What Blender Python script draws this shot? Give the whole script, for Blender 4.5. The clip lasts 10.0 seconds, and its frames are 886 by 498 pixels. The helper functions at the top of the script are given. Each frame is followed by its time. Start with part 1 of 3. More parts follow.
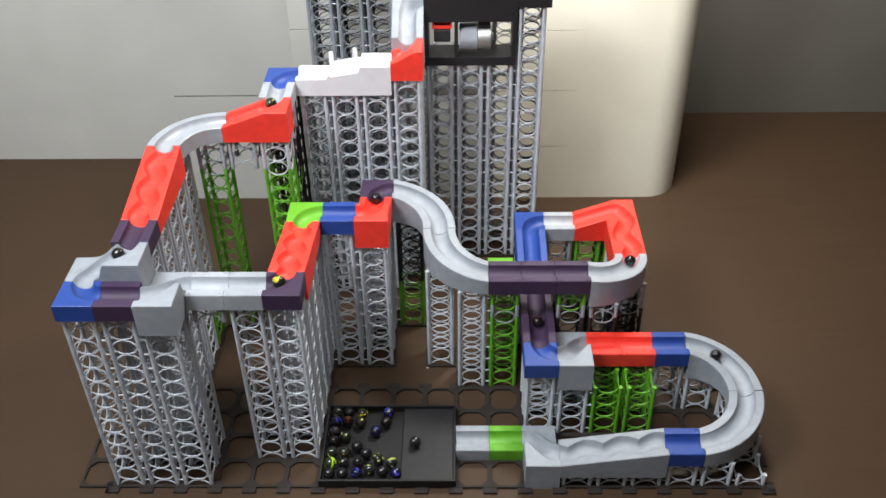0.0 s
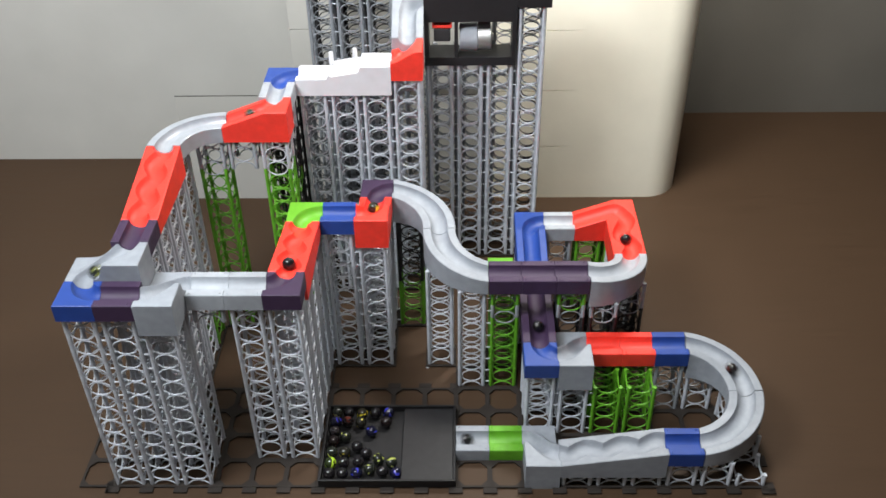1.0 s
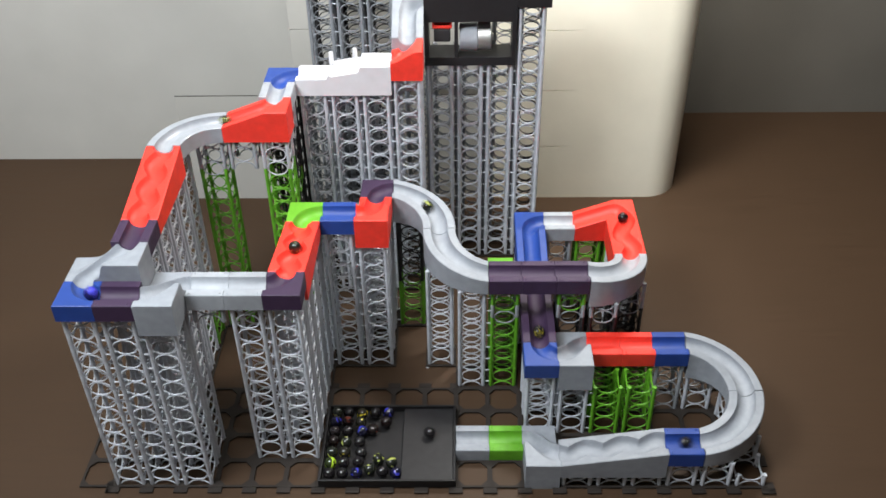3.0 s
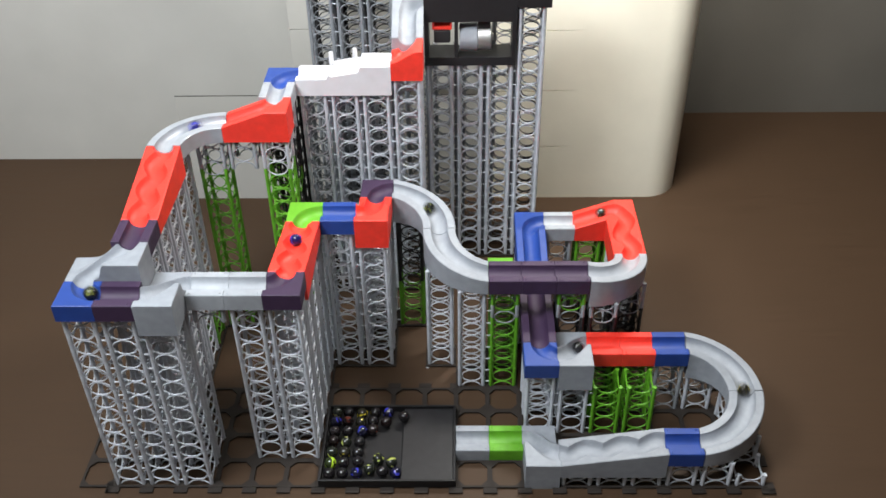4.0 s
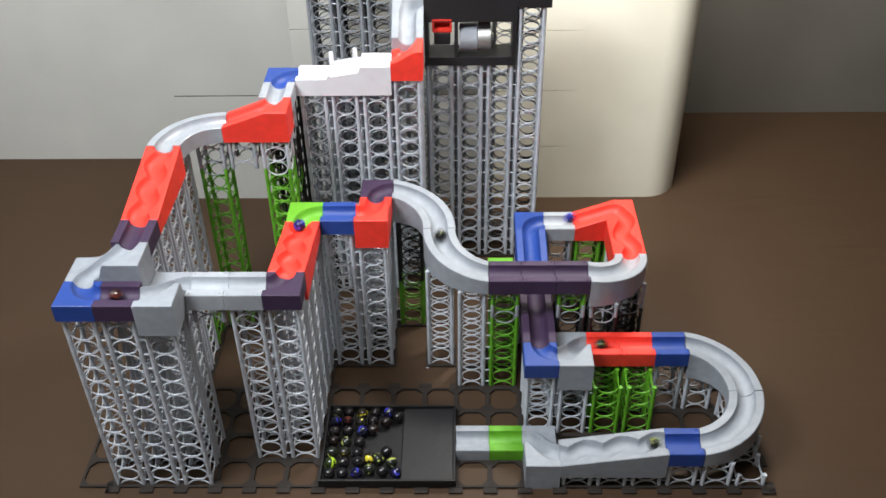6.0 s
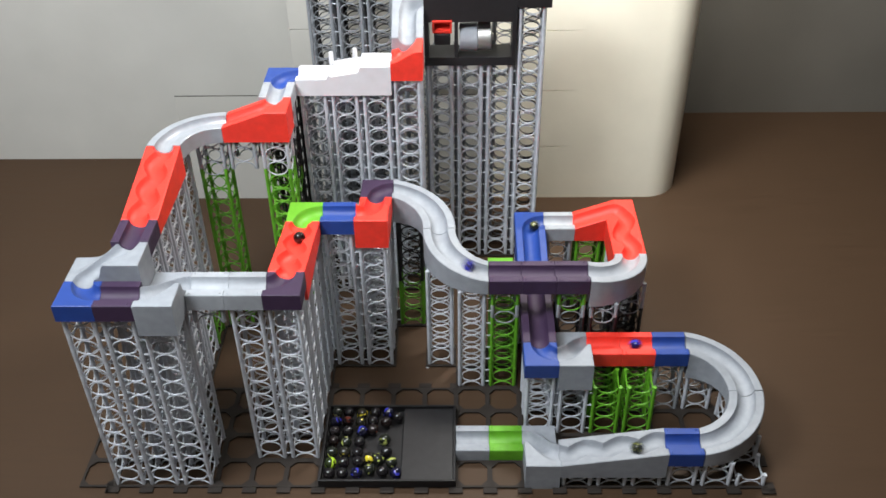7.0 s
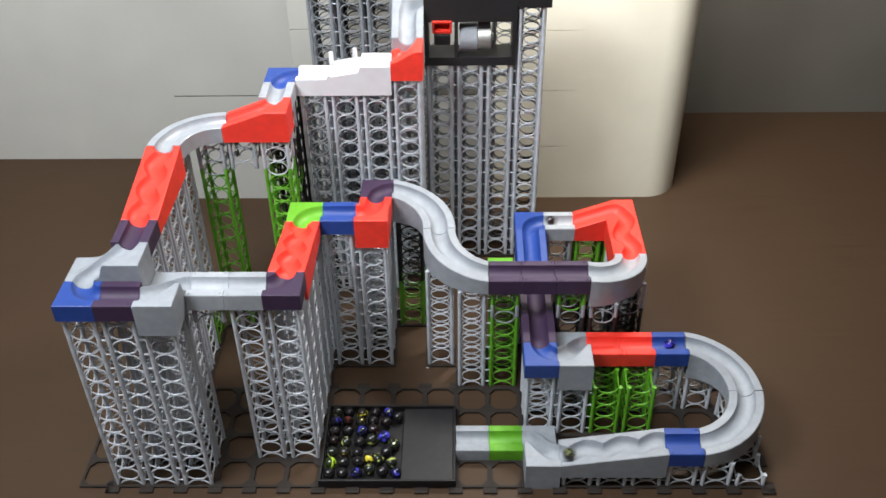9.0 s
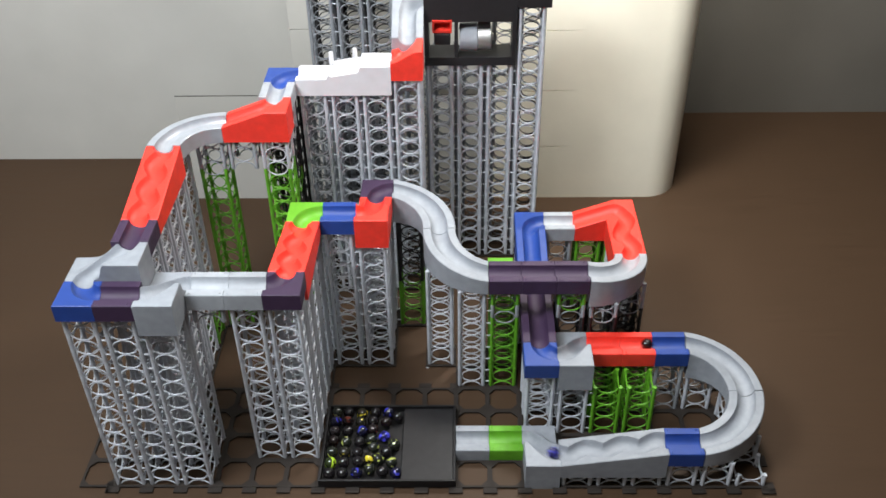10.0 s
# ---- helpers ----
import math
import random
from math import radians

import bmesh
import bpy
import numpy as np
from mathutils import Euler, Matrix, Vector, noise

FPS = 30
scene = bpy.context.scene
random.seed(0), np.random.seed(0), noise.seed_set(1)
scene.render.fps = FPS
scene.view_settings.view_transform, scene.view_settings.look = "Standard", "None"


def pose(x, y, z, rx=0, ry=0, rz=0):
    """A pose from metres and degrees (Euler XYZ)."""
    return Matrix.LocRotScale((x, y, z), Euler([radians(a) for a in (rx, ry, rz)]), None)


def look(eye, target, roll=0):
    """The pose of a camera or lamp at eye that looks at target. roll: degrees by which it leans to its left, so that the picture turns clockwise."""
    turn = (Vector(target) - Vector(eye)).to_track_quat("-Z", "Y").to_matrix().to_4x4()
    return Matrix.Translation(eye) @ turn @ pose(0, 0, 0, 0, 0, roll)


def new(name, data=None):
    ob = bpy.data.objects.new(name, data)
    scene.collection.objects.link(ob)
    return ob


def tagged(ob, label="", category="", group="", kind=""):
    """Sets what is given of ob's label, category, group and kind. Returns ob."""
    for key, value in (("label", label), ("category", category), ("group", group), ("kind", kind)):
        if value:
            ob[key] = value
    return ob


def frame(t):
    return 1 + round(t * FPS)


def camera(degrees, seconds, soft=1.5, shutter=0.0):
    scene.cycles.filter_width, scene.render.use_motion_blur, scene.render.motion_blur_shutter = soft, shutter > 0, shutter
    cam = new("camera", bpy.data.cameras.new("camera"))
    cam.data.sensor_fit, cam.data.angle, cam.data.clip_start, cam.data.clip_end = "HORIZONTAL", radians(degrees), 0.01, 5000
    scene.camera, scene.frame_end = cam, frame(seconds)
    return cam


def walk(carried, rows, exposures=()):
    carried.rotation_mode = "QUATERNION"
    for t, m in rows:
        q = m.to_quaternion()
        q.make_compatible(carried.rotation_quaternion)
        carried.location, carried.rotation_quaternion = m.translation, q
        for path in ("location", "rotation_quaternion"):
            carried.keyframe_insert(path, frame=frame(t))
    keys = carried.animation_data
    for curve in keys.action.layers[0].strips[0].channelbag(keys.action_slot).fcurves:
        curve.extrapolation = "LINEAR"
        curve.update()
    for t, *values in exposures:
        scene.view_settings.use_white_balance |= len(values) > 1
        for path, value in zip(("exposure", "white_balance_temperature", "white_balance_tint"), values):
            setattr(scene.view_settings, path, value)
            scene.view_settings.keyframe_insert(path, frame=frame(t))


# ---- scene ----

# One cell of the toy's square grid, in metres; all plan numbers below are in cells.
U = 0.042

# ---- camera ----
EYE = Vector((0.1372, -17.6049, 22.1512)) * U
YAW, TILT = radians(-1.2845), radians(37.2618)
AIM = EYE + Vector((math.sin(YAW) * math.cos(TILT), math.cos(YAW) * math.cos(TILT), -math.sin(TILT)))
cam = camera(50.283, 10.0, soft=1.65, shutter=0.5)
walk(cam, [(0, look(EYE, AIM, -0.9337)), (10, look(EYE, AIM, -0.9337))], exposures=[(0, -0.04), (10, -0.04)])

# ---- light ----
world = bpy.data.worlds.new("room_air")
scene.world = world
world.use_nodes = True
world.node_tree.nodes["Background"].inputs[0].default_value = (0.86, 0.93, 1.0, 1)
world.node_tree.nodes["Background"].inputs[1].default_value = 0.35


def area_lamp(name, eye, target, size, watts, colour):
    data = bpy.data.lights.new(name, "AREA")
    data.shape, data.size, data.energy, data.color = "DISK", size, watts, colour
    ob = new(name, data)
    ob.matrix_world = look(eye, target)
    return ob


area_lamp("floor_lamp", (-0.60, -0.22, 1.26), (-0.06, 0.42, 0.2), 0.45, 18.2, (0.925, 0.975, 1.02))
# Unseen overhead fill, added to lift the shadows.
area_lamp("fill_lamp", (-0.45, -0.1, 2.36), (-0.3, 0.1, 0.0), 1.3, 13.0, (0.94, 0.98, 1.0))
# Three small unseen lamps, added for the glints on the marbles.
for lx, ly in ((-0.16, -0.42), (0.02, -0.34), (-0.07, -0.24)):
    area_lamp("glint_lamp", (lx, ly, 1.55), (0.0, 0.25, 0.1), 0.04, 1.3, (1.0, 0.98, 0.94))
# Unseen lamp, added close above the boards to brighten the cream.
area_lamp("board_lamp", (0.24, 0.49, 0.92), (0.22, 0.68, 0.2), 0.20, 9.3, (1.0, 0.975, 0.92))


# ---- materials ----
def shader(name):
    m = bpy.data.materials.new(name)
    m.use_nodes = True
    return m, m.node_tree.nodes, m.node_tree.links, m.node_tree.nodes["Principled BSDF"]


def tint(nodes, links, colour, spread, scale, vector=None, detail=4):
    """A colour that drifts a little with a noise of the given scale."""
    n = nodes.new("ShaderNodeTexNoise")
    n.inputs["Scale"].default_value, n.inputs["Detail"].default_value = scale, detail
    if vector:
        links.new(vector, n.inputs["Vector"])
    r = nodes.new("ShaderNodeValToRGB")
    lo, hi = 1 - spread, 1 + spread
    r.color_ramp.elements[0].position, r.color_ramp.elements[1].position = 0.3, 0.7
    r.color_ramp.elements[0].color = (*[c * lo for c in colour], 1)
    r.color_ramp.elements[1].color = (*[min(1, c * hi) for c in colour], 1)
    links.new(n.outputs["Fac"], r.inputs["Fac"])
    return r.outputs["Color"]


def printed_plastic(name, colour, rough=0.5, spread=0.08, relief=0.16, wear=0.92, gloss=0.42):
    """Printed plastic: thin layer lines round the piece, a faint bloom of scuffs on top."""
    m, nodes, links, bsdf = shader(name)
    geo = nodes.new("ShaderNodeNewGeometry")
    sep = nodes.new("ShaderNodeSeparateXYZ")
    links.new(geo.outputs["Position"], sep.inputs[0])
    col = tint(nodes, links, colour, spread, 90, geo.outputs["Position"])
    info = nodes.new("ShaderNodeObjectInfo")
    hsv = nodes.new("ShaderNodeHueSaturation")
    mr = nodes.new("ShaderNodeMapRange")
    mr.inputs["To Min"].default_value, mr.inputs["To Max"].default_value = 0.93, 1.07
    links.new(info.outputs["Random"], mr.inputs["Value"])
    links.new(mr.outputs["Result"], hsv.inputs["Value"])
    stain = nodes.new("ShaderNodeTexNoise")
    stain.inputs["Scale"].default_value, stain.inputs["Detail"].default_value, stain.inputs["Roughness"].default_value = 22, 6, 0.62
    links.new(geo.outputs["Position"], stain.inputs["Vector"])
    sr = nodes.new("ShaderNodeMapRange")
    sr.inputs["From Min"].default_value, sr.inputs["From Max"].default_value = 0.35, 0.65
    sr.inputs["To Min"].default_value, sr.inputs["To Max"].default_value = wear, 1.04
    links.new(stain.outputs["Fac"], sr.inputs["Value"])
    mul = nodes.new("ShaderNodeMix")
    mul.data_type, mul.blend_type = "RGBA", "MULTIPLY"
    mul.inputs["Factor"].default_value = 1.0
    links.new(col, mul.inputs["A"])
    links.new(sr.outputs["Result"], mul.inputs["B"])
    links.new(mul.outputs["Result"], hsv.inputs["Color"])
    links.new(hsv.outputs["Color"], bsdf.inputs["Base Color"])
    wave = nodes.new("ShaderNodeMath")
    wave.operation = "MULTIPLY"
    wave.inputs[1].default_value = 2 * math.pi / 0.0009
    links.new(sep.outputs["Z"], wave.inputs[0])
    sine = nodes.new("ShaderNodeMath")
    sine.operation = "SINE"
    links.new(wave.outputs[0], sine.inputs[0])
    grain = nodes.new("ShaderNodeTexNoise")
    grain.inputs["Scale"].default_value = 700
    links.new(geo.outputs["Position"], grain.inputs["Vector"])
    add = nodes.new("ShaderNodeMath")
    links.new(sine.outputs[0], add.inputs[0])
    links.new(grain.outputs["Fac"], add.inputs[1])
    bump = nodes.new("ShaderNodeBump")
    bump.inputs["Strength"].default_value, bump.inputs["Distance"].default_value = relief, 0.0002
    links.new(add.outputs[0], bump.inputs["Height"])
    links.new(bump.outputs["Normal"], bsdf.inputs["Normal"])
    rn = nodes.new("ShaderNodeMapRange")
    rn.inputs["To Min"].default_value, rn.inputs["To Max"].default_value = rough - 0.08, rough + 0.12
    links.new(grain.outputs["Fac"], rn.inputs["Value"])
    links.new(rn.outputs["Result"], bsdf.inputs["Roughness"])
    bsdf.inputs["Specular IOR Level"].default_value = gloss
    return m


GREY = printed_plastic("grey_plastic", (0.276, 0.297, 0.330))
SILVER = printed_plastic("silver_plastic", (0.55, 0.58, 0.635), 0.36)
# Also silver in shade: the rear towers' dimness is put into this grey.
DIM = printed_plastic("dark_and_shaded_grey_plastic", (0.26, 0.275, 0.30))
PALE = printed_plastic("pale_plastic", (0.335, 0.357, 0.388), 0.45)
WHITE = printed_plastic("white_plastic", (0.70, 0.70, 0.73), 0.5, 0.02, wear=0.97)
SATIN = printed_plastic("satin_silver_plastic", (0.33, 0.35, 0.385), 0.30, relief=0.04, gloss=0.8)
RED = printed_plastic("red_plastic", (0.84, 0.045, 0.028), 0.45)
BLUE = printed_plastic("blue_plastic", (0.017, 0.054, 0.262), 0.42)
PURPLE = printed_plastic("purple_plastic", (0.043, 0.022, 0.056), 0.55)
GREEN = printed_plastic("green_plastic", (0.120, 0.365, 0.022), 0.42)
BLACK = printed_plastic("black_plastic", (0.018, 0.017, 0.0185), 0.5, gloss=0.38)
TRAY_BLACK = printed_plastic("tray_plastic", (0.0105, 0.010, 0.0108), 0.5, gloss=0.32)
WORN = printed_plastic("scuffed_plastic", (0.0165, 0.0158, 0.0172), 0.42, 0.15, wear=0.8)
BASE_BLACK = printed_plastic("base_plastic", (0.026, 0.021, 0.018), 0.7, gloss=0.25)


def wood_floor():
    m, nodes, links, bsdf = shader("brown_wood")
    geo = nodes.new("ShaderNodeNewGeometry")
    mp = nodes.new("ShaderNodeMapping")
    mp.inputs["Scale"].default_value = (5, 60, 1)
    links.new(geo.outputs["Position"], mp.inputs["Vector"])
    fine = nodes.new("ShaderNodeTexNoise")
    fine.inputs["Scale"].default_value, fine.inputs["Detail"].default_value, fine.inputs["Distortion"].default_value = 2.2, 8, 0.6
    links.new(mp.outputs[0], fine.inputs["Vector"])
    big = nodes.new("ShaderNodeTexNoise")
    big.inputs["Scale"].default_value = 5
    links.new(geo.outputs["Position"], big.inputs["Vector"])
    mixn = nodes.new("ShaderNodeMath")
    mixn.operation = "MULTIPLY_ADD"
    mixn.inputs[1].default_value, mixn.inputs[2].default_value = 0.45, 0.0
    links.new(big.outputs["Fac"], mixn.inputs[0])
    add = nodes.new("ShaderNodeMath")
    links.new(mixn.outputs[0], add.inputs[0])
    links.new(fine.outputs["Fac"], add.inputs[1])
    r = nodes.new("ShaderNodeValToRGB")
    e = r.color_ramp.elements
    e[0].position, e[1].position = 0.45, 1.0
    e[0].color, e[1].color = (0.0525, 0.0305, 0.0170, 1), (0.0625, 0.0362, 0.0202, 1)
    links.new(add.outputs[0], r.inputs["Fac"])
    links.new(r.outputs["Color"], bsdf.inputs["Base Color"])
    rr = nodes.new("ShaderNodeMapRange")
    rr.inputs["To Min"].default_value, rr.inputs["To Max"].default_value = 0.42, 0.66
    links.new(fine.outputs["Fac"], rr.inputs["Value"])
    links.new(rr.outputs["Result"], bsdf.inputs["Roughness"])
    bump = nodes.new("ShaderNodeBump")
    bump.inputs["Strength"].default_value, bump.inputs["Distance"].default_value = 0.10, 0.0004
    links.new(fine.outputs["Fac"], bump.inputs["Height"])
    links.new(bump.outputs["Normal"], bsdf.inputs["Normal"])
    bsdf.inputs["Specular IOR Level"].default_value = 0.22
    return m


def painted(name, colour, spread=0.06, scale=6, rough=0.7):
    """Matt paint, slightly uneven."""
    m, nodes, links, bsdf = shader(name)
    geo = nodes.new("ShaderNodeNewGeometry")
    col = tint(nodes, links, colour, spread, scale, geo.outputs["Position"])
    links.new(col, bsdf.inputs["Base Color"])
    bsdf.inputs["Roughness"].default_value = rough
    n = nodes.new("ShaderNodeTexNoise")
    n.inputs["Scale"].default_value, n.inputs["Detail"].default_value = 160, 6
    links.new(geo.outputs["Position"], n.inputs["Vector"])
    b = nodes.new("ShaderNodeBump")
    b.inputs["Strength"].default_value, b.inputs["Distance"].default_value = 0.12, 0.0008
    links.new(n.outputs["Fac"], b.inputs["Height"])
    links.new(b.outputs["Normal"], bsdf.inputs["Normal"])
    return m


def metal(name, colour, rough=0.3):
    m, nodes, links, bsdf = shader(name)
    bsdf.inputs["Metallic"].default_value, bsdf.inputs["Roughness"].default_value = 1.0, rough
    links.new(tint(nodes, links, colour, 0.06, 260), bsdf.inputs["Base Color"])
    return m


WOOD = wood_floor()
WALL = painted("grey_wall_paint", (0.56, 0.55, 0.515))
CREAM = painted("cream_board", (0.85, 0.81, 0.68), 0.05, 9)
BOARD = painted("grey_board", (0.50, 0.49, 0.455), 0.06, 9)
# The east wall's shade is put into this dark colour.
DARK = painted("shaded_wall_colour", (0.07, 0.06, 0.055), 0.15, 3)
# Stands for the unlit room beyond the boards; the dark is in the colour.
TAUPE = painted("dark_room_taupe", (0.125, 0.116, 0.100), 0.15, 3)
ROOM = painted("room_paint", (0.76, 0.75, 0.73))
STEEL = metal("brushed_steel", (0.78, 0.78, 0.78), 0.42)


def marble_glass(name, base, ribbon, width):
    """Dark glass with a coloured ribbon that winds through it."""
    m, nodes, links, bsdf = shader(name)
    tc = nodes.new("ShaderNodeTexCoord")
    w = nodes.new("ShaderNodeTexNoise")
    w.inputs["Scale"].default_value, w.inputs["Distortion"].default_value, w.inputs["Detail"].default_value = 95, 1.6, 0.5
    w.noise_dimensions = "4D"
    info = nodes.new("ShaderNodeObjectInfo")
    far = nodes.new("ShaderNodeMath")
    far.operation = "MULTIPLY"
    far.inputs[1].default_value = 40
    links.new(info.outputs["Random"], far.inputs[0])
    links.new(far.outputs[0], w.inputs["W"])
    links.new(tc.outputs["Object"], w.inputs["Vector"])
    r = nodes.new("ShaderNodeValToRGB")
    e = r.color_ramp.elements
    e[0].position, e[1].position = 0.70 - 0.6 * width, 0.73 - 0.6 * width
    e[0].color, e[1].color = (*base, 1), (*ribbon, 1)
    links.new(w.outputs["Fac"], r.inputs["Fac"])
    links.new(r.outputs["Color"], bsdf.inputs["Base Color"])
    bsdf.inputs["Roughness"].default_value = 0.06
    bsdf.inputs["Specular IOR Level"].default_value = 0.6
    return m


MARBLES = {
    "dark": marble_glass("dark_marble_glass", (0.008, 0.007, 0.008), (0.025, 0.020, 0.022), 0.08),
    "brown": marble_glass("brown_marble_glass", (0.010, 0.006, 0.006), (0.10, 0.020, 0.014), 0.10),
    "blue": marble_glass("blue_marble_glass", (0.007, 0.007, 0.022), (0.035, 0.04, 0.36), 0.15),
    "cobalt": marble_glass("cobalt_marble_glass", (0.010, 0.010, 0.075), (0.06, 0.06, 0.62), 0.26),
    "yellow": marble_glass("yellow_marble_glass", (0.015, 0.014, 0.010), (0.66, 0.55, 0.04), 0.145),
    "lemon": marble_glass("lemon_marble_glass", (0.02, 0.018, 0.010), (0.70, 0.58, 0.04), 0.27),
    "green": marble_glass("green_marble_glass", (0.012, 0.014, 0.010), (0.38, 0.42, 0.10), 0.11),
    "lime": marble_glass("lime_marble_glass", (0.02, 0.03, 0.010), (0.42, 0.62, 0.04), 0.2),
}


# ---- mesh helpers ----
def mesh_of(name, bm, material, smooth=20):
    me = bpy.data.meshes.new(name)
    bmesh.ops.recalc_face_normals(bm, faces=bm.faces)
    bm.to_mesh(me)
    bm.free()
    me.materials.append(material)
    me.shade_smooth()
    me.set_sharp_from_angle(angle=radians(smooth))
    return me


def part(name, bm, material, parent=None, label="", at=(0, 0, 0)):
    """One mesh object from a bmesh (or from a ready mesh), under a thing or a part; at: metres."""
    me = bm if isinstance(bm, bpy.types.Mesh) else mesh_of(name, bm, material)
    ob = new(name, me)
    ob.location = at
    ob.parent = parent
    if label:
        ob["label"] = label
    return ob


def add_box(bm, x0, x1, y0, y1, z0, z1, bevel=0.0):
    got = bmesh.ops.create_cube(bm, size=1)
    m = Matrix.Translation(((x0 + x1) / 2, (y0 + y1) / 2, (z0 + z1) / 2)) @ Matrix.Diagonal((x1 - x0, y1 - y0, z1 - z0, 1))
    bmesh.ops.transform(bm, matrix=m, verts=got["verts"])
    if bevel:
        edges = list({e for v in got["verts"] for e in v.link_edges})
        bmesh.ops.bevel(bm, geom=edges, offset=bevel, segments=2, affect="EDGES", profile=0.5)


def add_tube(bm, points, radius, sides=6, closed=False):
    """A round bar along points."""
    rings, n = [], len(points)
    pts = [Vector(p) for p in points]
    for k, p in enumerate(pts):
        if closed:
            way = pts[(k + 1) % n] - pts[k - 1]
        else:
            way = pts[min(k + 1, n - 1)] - pts[max(k - 1, 0)]
        q = way.to_track_quat("Z", "Y")
        rings.append([bm.verts.new(p + q @ Vector((radius * math.cos(a), radius * math.sin(a), 0)))
                      for a in (2 * math.pi * j / sides for j in range(sides))])
    pairs = list(zip(rings, rings[1:])) + ([(rings[-1], rings[0])] if closed else [])
    for a, b in pairs:
        for j in range(sides):
            bm.faces.new((a[j], a[(j + 1) % sides], b[(j + 1) % sides], b[j]))
    if not closed:
        bm.faces.new(rings[0][::-1])
        bm.faces.new(rings[-1])


def add_lathe(bm, rings, sides=24, m=Matrix()):
    """A turned solid round z from (radius, height) rings."""
    loops = [[bm.verts.new(m @ Vector((r * math.cos(a), r * math.sin(a), z))) for a in (2 * math.pi * j / sides for j in range(sides))]
             for r, z in rings]
    for a, b in zip(loops, loops[1:]):
        for j in range(sides):
            bm.faces.new((a[j], a[(j + 1) % sides], b[(j + 1) % sides], b[j]))
    bm.faces.new(loops[0][::-1])
    bm.faces.new(loops[-1])


# ---- the setting ----
def slab(name, x0, x1, y0, y1, z0, z1, material, label):
    bm = bmesh.new()
    add_box(bm, x0, x1, y0, y1, z0, z1)
    return tagged(part(name, bm, material), label, kind="structure")


slab("floor", -2.2, 2.2, -2.0, 0.93, -0.04, 0.0, WOOD, "dark brown wood-grained floor board under the toy")
slab("wall_north", -2.2, 0.31, 0.766, 0.866, -0.04, 2.4, WALL, "plain light grey painted wall")
slab("wall_north_east", -2.2, 2.2, 0.93, 1.03, -0.04, 2.4, TAUPE, "plain taupe wall, the dark of the room beyond put into its colour")
slab("wall_south", -2.2, 2.2, -2.1, -2.0, -0.04, 2.4, ROOM, "plain painted room wall")
slab("wall_west", -2.3, -2.2, -2.1, 1.03, -0.04, 2.4, ROOM, "plain painted room wall")
slab("wall_east", 2.2, 2.3, -2.1, 1.03, -0.04, 2.4, DARK, "plain room wall, its shade put into a dark colour")
slab("ceiling", -2.3, 2.3, -2.1, 1.03, 2.4, 2.5, ROOM, "plain painted ceiling")


# ---- the toy's track pieces ----
GROOVE, MARBLE_R = 0.265, 0.178
PRINT = 0.022


def smooth(t):
    t = max(0.0, min(1.0, t))
    return t * t * (3 - 2 * t)


def away(x, y, path):
    """Distance from a point to a polyline."""
    best = 9.0
    for (ax, ay), (bx, by) in zip(path, path[1:]):
        dx, dy = bx - ax, by - ay
        k = max(0.0, min(1.0, ((x - ax) * dx + (y - ay) * dy) / (dx * dx + dy * dy + 1e-12)))
        best = min(best, math.hypot(x - ax - k * dx, y - ay - k * dy))
    return best


def groove(d, r=GROOVE):
    return math.sqrt(max(0.0, r * r - d * d)) * 0.95 if d < r else 0.0


def field(rects, top, path, bottom, fine=30):
    """Blocks with a rounded gutter sunk into their top along a path; in cells, about the first block's corner."""
    bm = bmesh.new()
    ox, oy = rects[0][0], rects[0][1]
    for x0, y0, x1, y1 in rects:
        xs = [x0, x0 + PRINT] + list(np.linspace(x0 + PRINT, x1 - PRINT, max(2, round((x1 - x0) * fine)))[1:-1]) + [x1 - PRINT, x1]
        ys = [y0, y0 + PRINT] + list(np.linspace(y0 + PRINT, y1 - PRINT, max(2, round((y1 - y0) * fine)))[1:-1]) + [y1 - PRINT, y1]
        grid = []
        for i, x in enumerate(xs):
            row = []
            for j, y in enumerate(ys):
                z = top(x, y) - groove(away(x, y, path))
                px = x - PRINT if i == 0 else x + PRINT if i == len(xs) - 1 else x
                py = y - PRINT if j == 0 else y + PRINT if j == len(ys) - 1 else y
                if (px, py) != (x, y) and not any(a <= px <= c and b <= py <= d for a, b, c, d in rects):
                    z -= PRINT * 0.8
                row.append(bm.verts.new(((x - ox) * U, (y - oy) * U, z * U)))
            grid.append(row)
        for a, b in zip(grid, grid[1:]):
            for j in range(len(ys) - 1):
                bm.faces.new((a[j], b[j], b[j + 1], a[j + 1]))
        rim = [r[0] for r in grid] + grid[-1][1:] + [r[-1] for r in grid[-2::-1]] + grid[0][-2:0:-1]
        low = [bm.verts.new((v.co.x, v.co.y, bottom * U)) for v in rim]
        n = len(rim)
        for k in range(n):
            bm.faces.new((rim[k], low[k], low[(k + 1) % n], rim[(k + 1) % n]))
        bm.faces.new(low)
    return bm, (ox * U, oy * U, 0)


